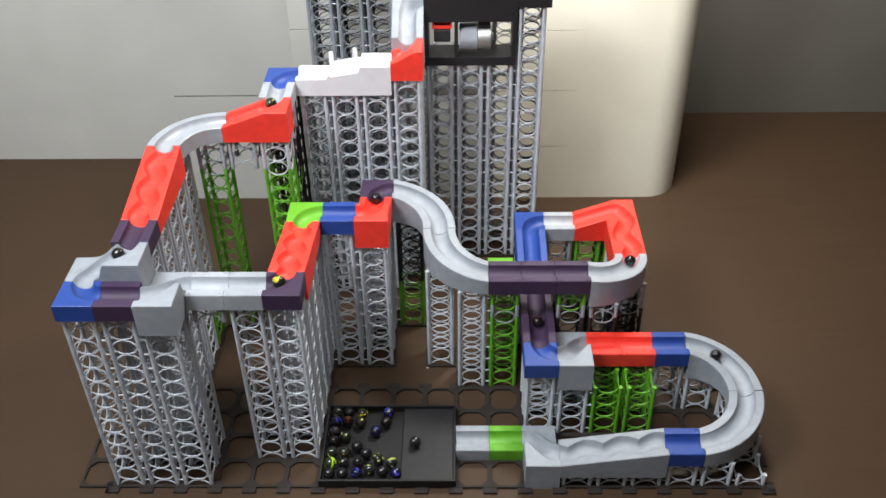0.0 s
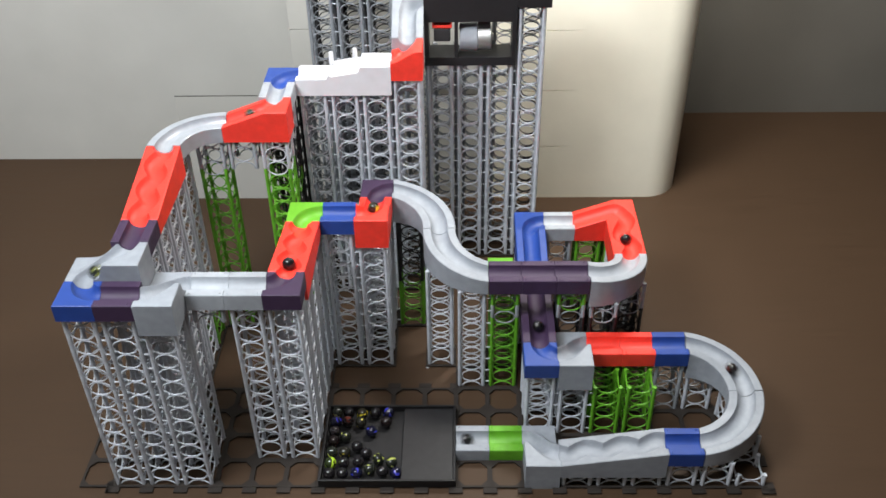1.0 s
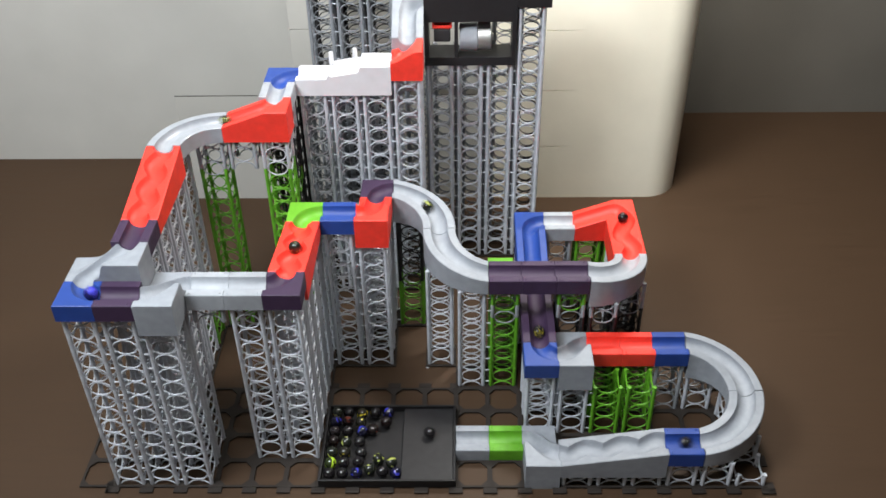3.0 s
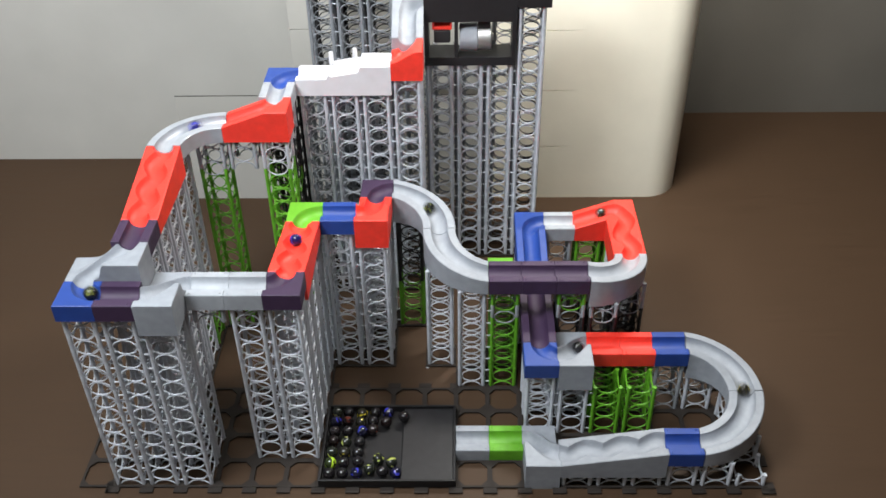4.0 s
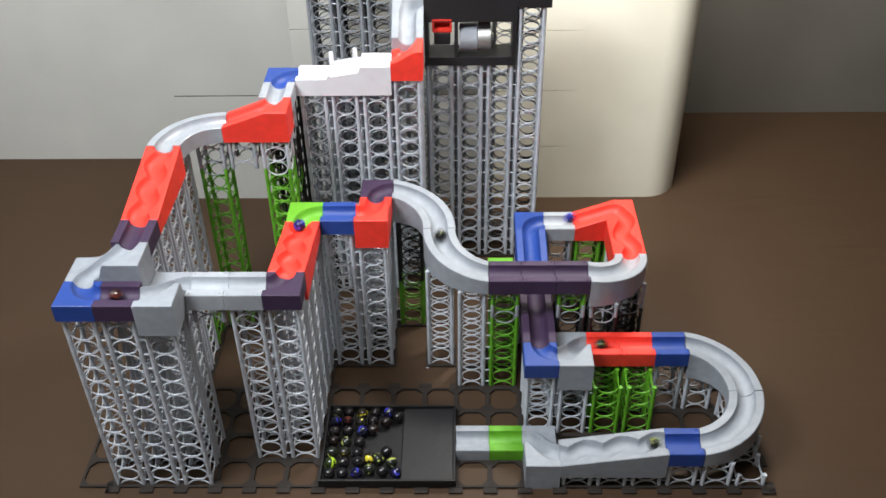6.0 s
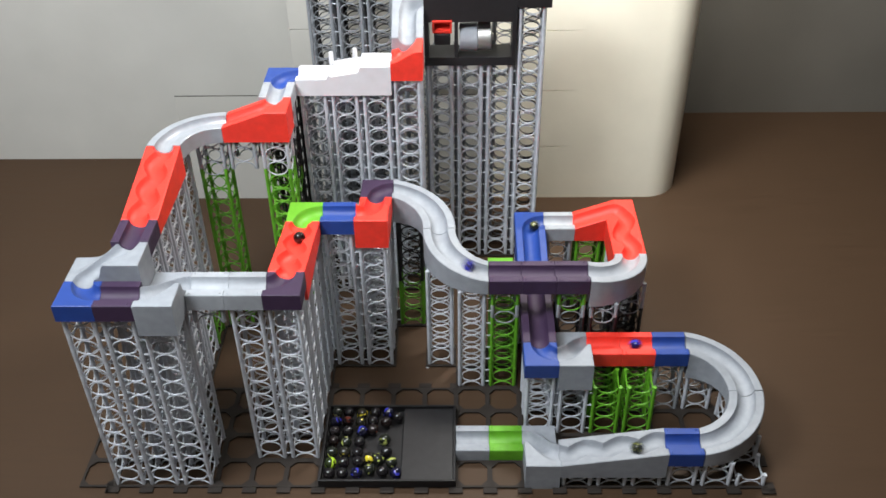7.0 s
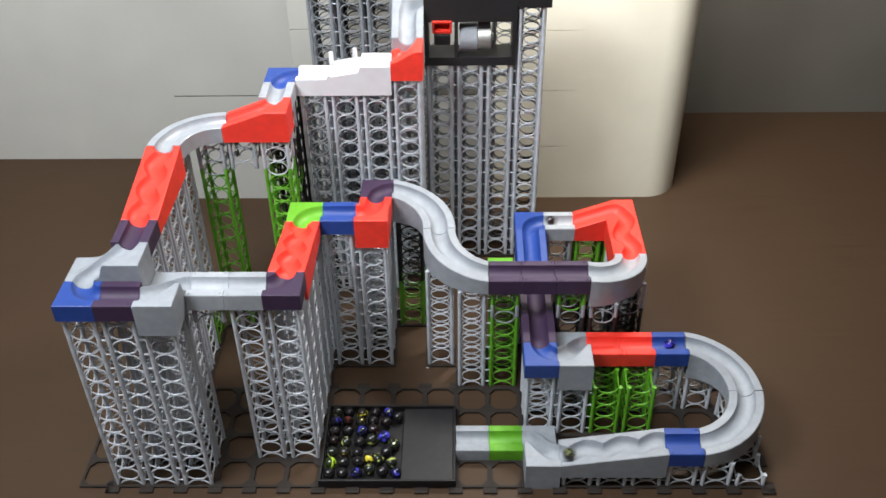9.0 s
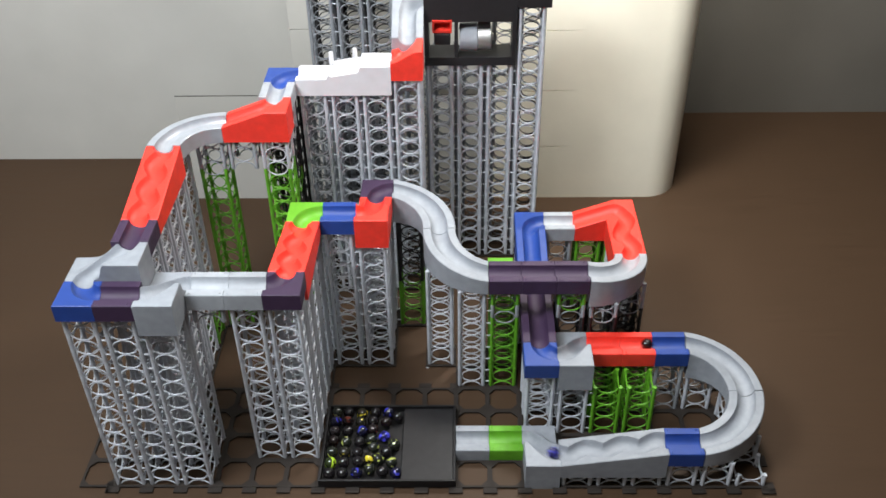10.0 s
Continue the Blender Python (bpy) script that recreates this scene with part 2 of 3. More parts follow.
def stepped(path, high, low, sign, keep):
    """Height of a block whose gutter drops along the path: one side of it stays high, with a wall down to the gutter, and the
    other falls with it. sign: 1 where the high side lies to the left of the way, -1 to the right; keep: how much of it stays, by place."""
    total = sum(math.dist(a, b) for a, b in zip(path, path[1:]))

    def top(x, y):
        best, gone, at, side = 9.0, 0.0, 0.0, 1.0
        for (ax, ay), (bx, by) in zip(path, path[1:]):
            dx, dy, long = bx - ax, by - ay, math.dist((ax, ay), (bx, by))
            k = max(0.0, min(1.0, ((x - ax) * dx + (y - ay) * dy) / (long * long)))
            d = math.hypot(x - ax - k * dx, y - ay - k * dy)
            if d < best:
                best, at, side = d, (gone + k * long) / total, dx * (y - ay) - dy * (x - ax)
            gone += long
        z = high - (high - low) * smooth(at)
        if side * sign < 0:
            z += (high - (high - low) * smooth(min(1.0, at * 1.6)) - z) * smooth((best - GROOVE) / 0.2)
        else:
            z += (high - z) * smooth((best - GROOVE) / 0.12) * keep(x, y)
        return z
    return top


def track_piece(name, rects, top, path, bottom, material, label, group="", fine=30):
    bm, at = field(rects, top, path, bottom, fine)
    ob = part(name, bm, material, at=at)
    return tagged(ob, label, "track piece", group)


def stud_mesh(material):
    """A small raised locating stud."""
    bm = bmesh.new()
    add_lathe(bm, [(0.034 * U, -0.004 * U), (0.034 * U, 0.010 * U), (0.022 * U, 0.016 * U), (0.012 * U, 0.006 * U)], 10)
    return mesh_of("stud", bm, material)


STUD = {m.name: stud_mesh(m) for m in (GREY, PALE, SATIN, RED, BLUE, PURPLE, GREEN)}


def straight(x, y, z, along, material, label):
    """A one-cell gutter block; along: 'x' or 'y'."""
    bm = bmesh.new()
    arc = [(-0.5, -0.5), (-0.5, -PRINT), (-0.5 + PRINT, 0), (-GROOVE - 0.015, 0)]
    arc += [(GROOVE * math.cos(a), -GROOVE * 0.95 * math.sin(a)) for a in (math.pi - math.pi * k / 12 for k in range(13))]
    arc += [(GROOVE + 0.015, 0), (0.5 - PRINT, 0), (0.5, -PRINT), (0.5, -0.5)]
    ends = []
    for s, shrink in ((0.003, 0.012), (0.018, 0), (0.982, 0), (0.997, 0.012)):
        loop = []
        for u, w in arc:
            uu, ww = u * (1 - shrink), w - (shrink if w > -0.4 else 0)
            loop.append(bm.verts.new(((s if along == "x" else 0.5 - uu) * U, (0.5 + uu if along == "x" else s) * U, (z + ww) * U)))
        ends.append(loop)
    for a, b in zip(ends, ends[1:]):
        for k in range(len(arc)):
            bm.faces.new((a[k], a[(k + 1) % len(arc)], b[(k + 1) % len(arc)], b[k]))
    bm.faces.new(ends[0])
    bm.faces.new(ends[-1][::-1])
    ob = tagged(part("track_block", bm, material, at=(x * U, y * U, 0)), label, "track piece", "straight track blocks")
    for s in (0.10, 0.90):
        for u in (0.085, 0.915):
            part("stud", STUD[material.name], None, ob, at=((s if along == "x" else u) * U, (u if along == "x" else s) * U, z * U))
    return ob


def turn_path(cx, cy, a0, a1, r=0.5, n=12):
    """Arc about (cx, cy), degrees."""
    return [(cx + r * math.cos(radians(a0 + (a1 - a0) * k / n)), cy + r * math.sin(radians(a0 + (a1 - a0) * k / n))) for k in range(n + 1)]


def corner(x, y, z, cx, cy, a0, a1, material, label, bottom=None, slope=None):
    track_piece("corner_block", [(x, y, x + 1, y + 1)], slope or (lambda px, py: z), turn_path(cx, cy, a0, a1), z - 0.5 if bottom is None else bottom,
                material, label, "corner track blocks")


def quarter(cx, cy, a0, a1, z0, z1, bottom, label, material=GREY):
    """A quarter curve of middle radius 1.5 cells about (cx, cy), from angle a0 (height z0) to a1 (height z1)."""
    bm = bmesh.new()
    us = [1.0, 1.0 + PRINT, 1.12, 1.5 - GROOVE - 0.012]
    us += [1.5 - GROOVE * math.cos(math.pi * k / 14) for k in range(15)]
    us += [1.5 + GROOVE + 0.012, 1.88, 2 - PRINT, 2.0]
    n, rows = 40, []
    for k in range(n + 1):
        a = radians(a0 + (a1 - a0) * (0.006 + 0.988 * k / n))
        zt = z0 + (z1 - z0) * k / n
        row = []
        for i, u in enumerate(us):
            z = zt - groove(abs(u - 1.5)) - (PRINT * 0.8 if i in (0, len(us) - 1) else 0)
            row.append(bm.verts.new(((u * math.cos(a)) * U, (u * math.sin(a)) * U, z * U)))
        for u in (2.0, 1.0):
            row.append(bm.verts.new(((u * math.cos(a)) * U, (u * math.sin(a)) * U, bottom * U)))
        rows.append(row)
    m = len(rows[0])
    for a, b in zip(rows, rows[1:]):
        for i in range(m):
            bm.faces.new((a[i], a[(i + 1) % m], b[(i + 1) % m], b[i]))
    bm.faces.new(rows[0])
    bm.faces.new(rows[-1][::-1])
    ob = part("curve_piece", bm, material, at=(cx * U, cy * U, 0))
    return tagged(ob, label, "track piece", "quarter curve pieces")


def wavy(length, turns, swing=0.095, n=60):
    return [(length * k / n, swing * math.sin(2 * math.pi * turns * k / n)) for k in range(n + 1)]


# upper run, from the lift down
track_piece("lift_ramp", [(-2, 10, -1, 11.75)], lambda x, y: 9.5 + 0.7 * (y - 10), [(-1.5, 9.9), (-1.5, 10.7)] + turn_path(-1, 10.7, 180, 90) + [(-0.9, 11.2)], 8.5, GREY,
            "pale grey printed ramp that leaves the lift tower")
track_piece("corner_block", [(-2, 9, -1, 10)], lambda x, y: 9.1 + 0.38 * smooth((x + 2.0) / 0.9), turn_path(-2, 10, 0, -90), 8.5, RED,
            "bright red printed corner block below the lift ramp", "corner track blocks")
steps = track_piece("step_ramp", [(-5, 9, -2, 10)], lambda x, y: 8.57 + 0.13 * smooth((x + 4.02) / 0.07) + 0.17 * max(0, min(1, x + 4)) + 0.12 * smooth((x + 3.0) / 0.06) - (0.06 if y < 9.2 and -3.9 < x < -3.0 else 0), [(-5.1, 9.5), (-1.9, 9.5)], 8.0, WHITE,
                    "bright white printed ramp with steps and two pegs")
for px in (-3.92, -3.16):
    bm = bmesh.new()
    add_lathe(bm, [(0.075 * U, 0), (0.075 * U, 0.35 * U), (0.06 * U, 0.40 * U), (0.025 * U, 0.42 * U)], 14)
    part("peg", bm, WHITE, steps, at=((px + 5) * U, 0.80 * U, (8.84 if px > -3.5 else 8.72) * U))
corner(-6, 9, 8.5, -5, 9, 90, 180, BLUE, "deep blue printed corner block at the high end")
straight(-6, 8, 8.5, "y", SATIN, "satin silver printed gutter block")
track_piece("slope_piece", [(-7, 7, -5, 8)], lambda x, y: 8.0 + 0.5 * max(0.0, min(1.0, (x + 7.0) / 1.35)), turn_path(-6, 8, 0, -90) + [(-7.1, 7.5)], 7.5, RED,
            "bright red printed slope piece two cells long")
quarter(-7, 6, 90, 180, 8.0, 8.0, 7.5, "satin silver printed quarter curve", SATIN)
track_piece("wave_piece", [(-9, 3, -8, 6)], lambda x, y: 7.5 + 0.5 * (y - 3) / 3, [(-8.5 - w, 3 + s) for s, w in wavy(3, 3)], 7.0, RED,
            "bright red printed wavy ramp three cells long", "wavy ramps")
straight(-9, 2, 7.5, "y", PURPLE, "dark purple printed gutter block")
way = [(-8.5, 2.1)] + [(-8.5 - smooth(k / 12), 2 - k / 12) for k in range(13)] + [(-9.5, 0.9)]
track_piece("lane_shift", [(-10, 1, -8, 2)], stepped(way, 7.5, 7.0, 1, lambda x, y: smooth((x + 9.1) / 0.2)), way, 6.5, GREY,
            "light grey printed lane-shift block with a winding gutter", "lane shift blocks")
corner(-10, 0, 7.0, -9, 1, 180, 270, BLUE, "blue printed corner block on the tall towers")
straight(-9, 0, 7.0, "x", PURPLE, "dark purple printed gutter block")
way = [(-8.1, 0.5)] + [(-8 + k / 12, 0.5 + smooth(k / 12)) for k in range(13)] + [(-6.9, 1.5)]
track_piece("lane_shift", [(-8, 0, -7, 2)], stepped(way, 7.0, 6.5, -1, lambda x, y: smooth((1.1 - y) / 0.2)), way, 6.0, GREY,
            "light grey printed lane-shift block with a tall front", "lane shift blocks")
straight(-7, 1, 6.5, "x", PALE, "pale grey printed gutter block")
straight(-6, 1, 6.5, "x", PALE, "pale grey printed gutter block")
corner(-5, 1, 6.5, -5, 2, 270, 360, PURPLE, "dark purple printed corner block")
track_piece("wave_piece", [(-5, 2, -4, 5)], lambda x, y: 6.5 - 0.5 * (y - 2) / 3, [(-4.5 + w, 2 + s) for s, w in wavy(3, 3)], 5.5, RED,
            "bright red printed wavy ramp three cells long", "wavy ramps")
corner(-5, 5, 6.0, -4, 5, 180, 90, GREEN, "bright green printed corner block")
straight(-4, 5, 6.0, "x", BLUE, "deep blue printed gutter block")
way = turn_path(-3, 6, 270, 360) + [(-2.5, 7.1)]
track_piece("drop_block", [(-3, 5, -2, 7)], stepped(way, 6.0, 5.5, -1, lambda x, y: smooth((6.1 - y) / 0.3)), way, 5.0, RED,
            "bright red printed drop block with a tall front", "lane shift blocks")
corner(-3, 7, 5.5, -2, 7, 180, 90, PURPLE, "dark purple printed corner block behind the red drop block")
quarter(-2, 6, 90, 0, 5.5, 5.0, 4.5, "light grey printed quarter curve of the double bend")
quarter(1, 6, 180, 270, 5.0, 4.5, 4.0, "light grey printed quarter curve of the double bend")
for c in (1, 2, 3):
    straight(c, 4, 4.5, "x", PURPLE, "dark purple printed gutter block of the bridge")
quarter(4, 6, 270, 360, 4.5, 4.0, 3.5, "satin silver printed quarter curve after the bridge", SATIN)
# right-hand loop
track_piece("bent_wave_piece", [(5, 6, 6, 9), (4, 8, 5, 9)], lambda x, y: 4.0 - 0.5 * max(0.0, min(1.0, (5.35 - x) / 1.35)),
            [(5.5 + w * 1.4, 6 + s) for s, w in wavy(2.2, 1.5)] + [(5.46, 8.3), (5.35, 8.45), (5.1, 8.5), (3.9, 8.5)], 3.0, RED,
            "bright red printed bent ramp with a wavy gutter")
straight(3, 8, 3.5, "x", PALE, "pale grey printed gutter block")
corner(2, 8, 3.5, 3, 8, 90, 180, BLUE, "blue printed corner block at the head of the long ramp")
track_piece("long_ramp", [(2, 5.5, 3, 8)], lambda x, y: 3.15 + 0.35 * (y - 5.5) / 2.5, [(2.5, 5.4), (2.5, 8.1)], 2.5, BLUE,
            "blue printed ramp that runs under the bridge")
track_piece("long_ramp", [(2, 3, 3, 5.5)], lambda x, y: 3.0 + 0.15 * (y - 3) / 2.5, [(2.5, 2.9), (2.5, 5.6)], 2.5, PURPLE,
            "dark purple printed ramp that comes out under the bridge")
corner(2, 2, 3.0, 3, 3, 180, 270, BLUE, "blue printed corner block below the purple ramp")
way = [(2.9, 2.5)] + [(3 + k / 12, 2.5 + smooth(k / 12)) for k in range(13)] + [(4.1, 3.5)]
track_piece("lane_shift", [(3, 2, 4, 4)], stepped(way, 3.0, 2.5, -1, lambda x, y: smooth((3.1 - y) / 0.2)), way, 2.0, GREY,
            "light grey printed lane-shift block with a tall front", "lane shift blocks")
straight(4, 3, 2.5, "x", RED, "bright red printed gutter block")
straight(5, 3, 2.5, "x", RED, "bright red printed gutter block")
straight(6, 3, 2.5, "x", BLUE, "deep blue printed gutter block")
quarter(7, 2, 90, 0, 2.5, 2.0, 1.5, "light grey printed quarter curve of the wide hairpin")
quarter(7, 2, 360, 270, 2.0, 1.5, 1.0, "light grey printed quarter curve of the wide hairpin")
straight(6, 0, 1.5, "x", BLUE, "deep blue printed gutter block")
track_piece("wave_piece", [(3, 0, 6, 1)], lambda x, y: 1.0 + 0.5 * (x - 3) / 3, [(3 + s, 0.5 - w) for s, w in wavy(3, 3)], 0.5, GREY,
            "light grey printed wavy ramp three cells long", "wavy ramps")
way = [(3.1, 0.5)] + [(3 - k / 12, 0.5 + smooth(k / 12)) for k in range(13)] + [(1.9, 1.5)]
track_piece("lane_shift", [(2, 0, 3, 2)], stepped(way, 1.0, 0.5, 1, lambda x, y: smooth((1.1 - y) / 0.2)), way, 0.0, GREY,
            "light grey printed lane-shift block on the floor", "lane shift blocks")
straight(1, 1, 0.5, "x", GREEN, "bright green printed gutter block")
straight(0, 1, 0.5, "x", GREY, "pale grey printed gutter block before the tray")


# ---- lattice towers ----
INSET, POST, RING = 0.125, 0.060, 0.021
TONE = {"s": SILVER, "w": PALE, "g": GREEN, "k": BLACK, "d": DIM}


def ring_mesh(tone, a0, a1):
    """One side's ring between two levels, from angle a0 to a1 (a half ring at head and foot), with stubs to the posts."""
    bm = bmesh.new()
    wide, high, n = 0.310, 0.236, 20 if a1 - a0 > 180 else 10
    pts = [(wide * math.cos(a) * U, 0, high * math.sin(a) * U) for a in (radians(a0 + (a1 - a0) * k / n) for k in range(n + 1))]
    closed = a1 - a0 > 180
    add_tube(bm, pts[:-1] if closed else pts, RING * U, 5, closed)
    return mesh_of("ring", bm, TONE[tone], 50)


RINGS = {(tone, kind): ring_mesh(tone, *span) for tone in TONE for kind, span in (("ring", (0, 360)), ("foot", (0, 180)), ("head", (180, 360)))}
POSTS = {}


def post_mesh(tone, n):
    """A corner post n half cells long, with a faint joint at each level."""
    if (tone, n) not in POSTS:
        bm = bmesh.new()
        rings = []
        for k in range(n):
            z = 0.5 * k
            rings += [(POST * 0.95 * U, (z + 0.004) * U), (POST * U, (z + 0.02) * U), (POST * U, (z + 0.48) * U), (POST * 0.95 * U, (z + 0.496) * U)]
        add_lathe(bm, rings, 8)
        POSTS[tone, n] = mesh_of("post", bm, TONE[tone], 40)
    return POSTS[tone, n]


def pin_mesh():
    bm = bmesh.new()
    add_tube(bm, [(-(INSET - POST + 0.01) * U, 0, 0), ((INSET - POST + 0.01) * U, 0, 0)], 0.020 * U, 6)
    return mesh_of("pin", bm, SILVER, 50)


PIN = pin_mesh()


def tower(x, y, top, plan="s", floor=0.0, label="silver-grey printed lattice tower with ringed sides"):
    """A lattice tower under a track piece. plan: its levels' colours from the top down; the last goes on to the foot."""
    base = new("lattice_tower")
    base.location = (x * U, y * U, floor * U)
    n = round((top - floor) / 0.5)
    tones = [plan[min(n - 1 - k, len(plan) - 1)] for k in range(n)]
    k = 0
    while k < n:
        m = k
        while m < n and tones[m] == tones[k]:
            m += 1
        for px in (INSET, 1 - INSET):
            for py in (INSET, 1 - INSET):
                part("post", post_mesh(tones[k], m - k), None, base, at=(px * U, py * U, 0.5 * k * U))
        k = m
    for k in range(n + 1):
        mesh = RINGS[tones[min(k, n - 1)], "foot" if k == 0 else "head" if k == n else "ring"]
        for q in (INSET, 1 - INSET):
            part("ring", mesh, None, base, at=(0.5 * U, q * U, 0.5 * k * U))
            part("ring", mesh, None, base, at=(q * U, 0.5 * U, 0.5 * k * U)).rotation_euler.z = radians(90)
    STANDING[x, y] = (base, floor, top, plan)
    return tagged(base, label, "tower", "lattice towers")


STANDING = {}


GREEN_TOWER = "bright green printed lattice tower with ringed sides"
MIXED = "printed lattice tower in green and grey sections"
# Rear towers, toned dark grey for the shade inside the lattice.
DIM_TOWER = "lattice tower behind the silver ones, its shade put into dark grey plastic"
# Black in place of shadow behind the rings; at (2.11, 12) on the board.
DARK_TOWER = "black lattice tower standing in for the shadow behind the grey ones"
BLACK_TOWER = "lattice tower of pale sections over black ones"
for x, y, top in ((-10, 0, 6.5), (-9, 0, 6.5), (-8, 0, 6.0), (-9, 1, 6.5), (-8, 1, 6.0), (-9, 2, 7.0), (-9, 3, 7.0), (-9, 4, 7.0), (-9, 5, 7.0),
                  (-6, 1, 6.0), (-5, 1, 6.0), (-5, 2, 5.5), (-5, 3, 5.5), (-5, 4, 5.5), (-5, 5, 5.5), (-4, 5, 5.5), (-3, 5, 5.0), (-3, 6, 5.0), (-3, 7, 5.0),
                  (-1, 5, 4.0), (0, 4, 4.0), (2, 2, 2.5), (3, 2, 2.0), (3, 3, 2.0), (7, 3, 1.5), (8, 2, 1.5), (7, 0, 1.0), (6, 0, 1.0), (3, 0, 0.5), (4, 0, 0.5), (5, 0, 0.5), (8, 0, 0.5), (8, 1, 1.0),
                  (-5, 9, 8.0), (-4, 9, 8.0), (-3, 9, 8.0), (-2, 9, 8.5), (-2, 10, 8.5), (-1, 11, 8.0), (0, 11, 8.0), (1, 11, 8.0), (2, 11, 10.0),
                  (2, 6, 2.5), (2, 7, 2.5), (2, 8, 3.0), (2, 3, 2.5)):
    tower(x, y, top)
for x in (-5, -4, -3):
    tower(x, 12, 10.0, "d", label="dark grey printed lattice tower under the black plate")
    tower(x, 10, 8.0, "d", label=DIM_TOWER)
tower(6, 3, 2.0, "w", label="pale grey printed lattice tower with ringed sides")
tower(3, 8, 3.0, "w", label="pale grey printed lattice tower with ringed sides")
tower(-7, 1, 6.0, "w", 5.5, "single pale lattice section hanging under a track block")
tower(-7, 7, 7.5, "w", 6.5, "two pale lattice sections hanging under the red slope")
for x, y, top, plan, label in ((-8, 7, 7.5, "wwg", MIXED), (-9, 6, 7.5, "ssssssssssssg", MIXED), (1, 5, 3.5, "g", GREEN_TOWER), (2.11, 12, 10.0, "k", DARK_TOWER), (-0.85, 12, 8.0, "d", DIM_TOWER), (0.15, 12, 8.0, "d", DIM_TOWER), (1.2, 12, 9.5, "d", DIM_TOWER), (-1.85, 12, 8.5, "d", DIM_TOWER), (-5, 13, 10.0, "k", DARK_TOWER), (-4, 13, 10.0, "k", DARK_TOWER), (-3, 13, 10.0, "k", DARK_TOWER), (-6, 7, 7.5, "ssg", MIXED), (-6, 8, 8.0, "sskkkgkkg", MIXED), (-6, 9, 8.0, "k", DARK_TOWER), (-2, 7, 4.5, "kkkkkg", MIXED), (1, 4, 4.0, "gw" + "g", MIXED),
                               (3, 4, 4.0, "gwk", BLACK_TOWER), (4, 4, 3.5, "wk", BLACK_TOWER), (5, 5, 3.5, "wwk", BLACK_TOWER), (5, 6, 3.0, "wk", BLACK_TOWER), (4, 8, 3.0, "g", GREEN_TOWER), (5, 8, 3.0, "g", GREEN_TOWER),
                               (4, 2, 2.0, "g", GREEN_TOWER), (5, 2, 2.0, "g", GREEN_TOWER), (4, 3, 2.0, "g", GREEN_TOWER), (5, 3, 2.0, "g", GREEN_TOWER), (5, 7, 3.0, "s", BLACK_TOWER)):
    tower(x, y, top, plan, 0.0, label)
# pins that tie neighbouring towers together
for (x, y), (base, floor, top, plan) in STANDING.items():
    if plan in "sd" and (x + 1, y) in STANDING:
        other = STANDING[x + 1, y]
        for k in range(round(min(top, other[2]) / 0.5)):
            if 0.5 * k >= max(floor, other[1]):
                part("pin", PIN, None, base, at=(1.0 * U, INSET * U, (0.5 * k + 0.25) * U))


# ---- tray ----
def tray():
    bm = bmesh.new()
    w, d, h, t = 4 * U, 3 * U, 0.30 * U, 0.08 * U
    add_box(bm, 0, w, 0, d, 0, 0.06 * U, 0.0006)
    base = new("tray")
    base.location = (-4 * U, 0, 0.002)
    part("tray_floor", bm, TRAY_BLACK, base)
    for x0, x1, y0, y1 in ((0, w, 0, t), (0, w, d - t, d), (0, t, t, d - t), (w - t, w, t, d - t)):
        bm = bmesh.new()
        add_box(bm, x0, x1, y0, y1, 0.062 * U, h, 0.0007)
        part("rim", bm, TRAY_BLACK, base)
    bm = bmesh.new()
    add_box(bm, 2.40 * U, w - t - 0.002 * U, t + 0.002 * U, d - t - 0.002 * U, 0.062 * U, 0.20 * U, 0.0006)
    part("landing_plate", bm, WORN, base, "scuffed dark grey plate")
    tagged(base, "shallow black plastic tray that catches the marbles", "tray")


tray()


# ---- lift housing with its motor ----
def lift():
    base = new("lift_housing")
    base.location = (-1 * U, 11 * U, 8.0 * U)
    def bit(name, box, material=BLACK, label="", bevel=0.0006):
        bm = bmesh.new()
        add_box(bm, *[v * U for v in box], bevel)
        return part(name, bm, material, base, label)
    bit("sill", (0, 3, 0, 1, 0.02, 0.32))
    bit("header", (0, 3, 0, 1, 1.55, 2.9))
    bit("side_plate", (0, 0.14, 0.0, 1, 0.32, 1.55))
    bit("side_plate", (2.86, 3.0, 0.0, 1, 0.32, 1.55))
    bit("divider", (0.98, 1.10, 0.0, 1, 0.32, 1.55))
    bit("shelf", (3.0, 4.1, 0.0, 1, 2.02, 2.35))
    bm = bmesh.new()
    add_lathe(bm, [(0.43 * U, 0), (0.46 * U, 0.03 * U), (0.46 * U, 0.58 * U), (0.43 * U, 0.60 * U)], 28, Matrix.Rotation(radians(90), 4, "Y"))
    motor = part("motor", bm, GREY, base, "dull grey gear motor can", at=(1.14 * U, 0.42 * U, 0.86 * U))
    bm = bmesh.new()
    add_lathe(bm, [(0.42 * U, 0.0), (0.43 * U, 0.02 * U), (0.43 * U, 0.42 * U), (0.40 * U, 0.45 * U), (0.12 * U, 0.45 * U), (0.12 * U, 0.52 * U)], 28, Matrix.Rotation(radians(90), 4, "Y"))
    part("end_cap", bm, STEEL, motor, "bright steel motor end", at=(0.605 * U, 0, 0))
    bit("bracket", (1.75, 2.15, 0.15, 0.75, 1.26, 1.55))
    tagged(base, "black printed lift housing with a steel motor inside", "machine")
    return base


housing = lift()
bm = bmesh.new()
add_box(bm, 0, 3 * U, 0, 2 * U, 0, 0.3 * U, 0.0006)
tagged(part("cap_plate", bm, BLACK, at=(-5 * U, 12 * U, 10.01 * U)), "black printed plate across the tall towers", "plate")


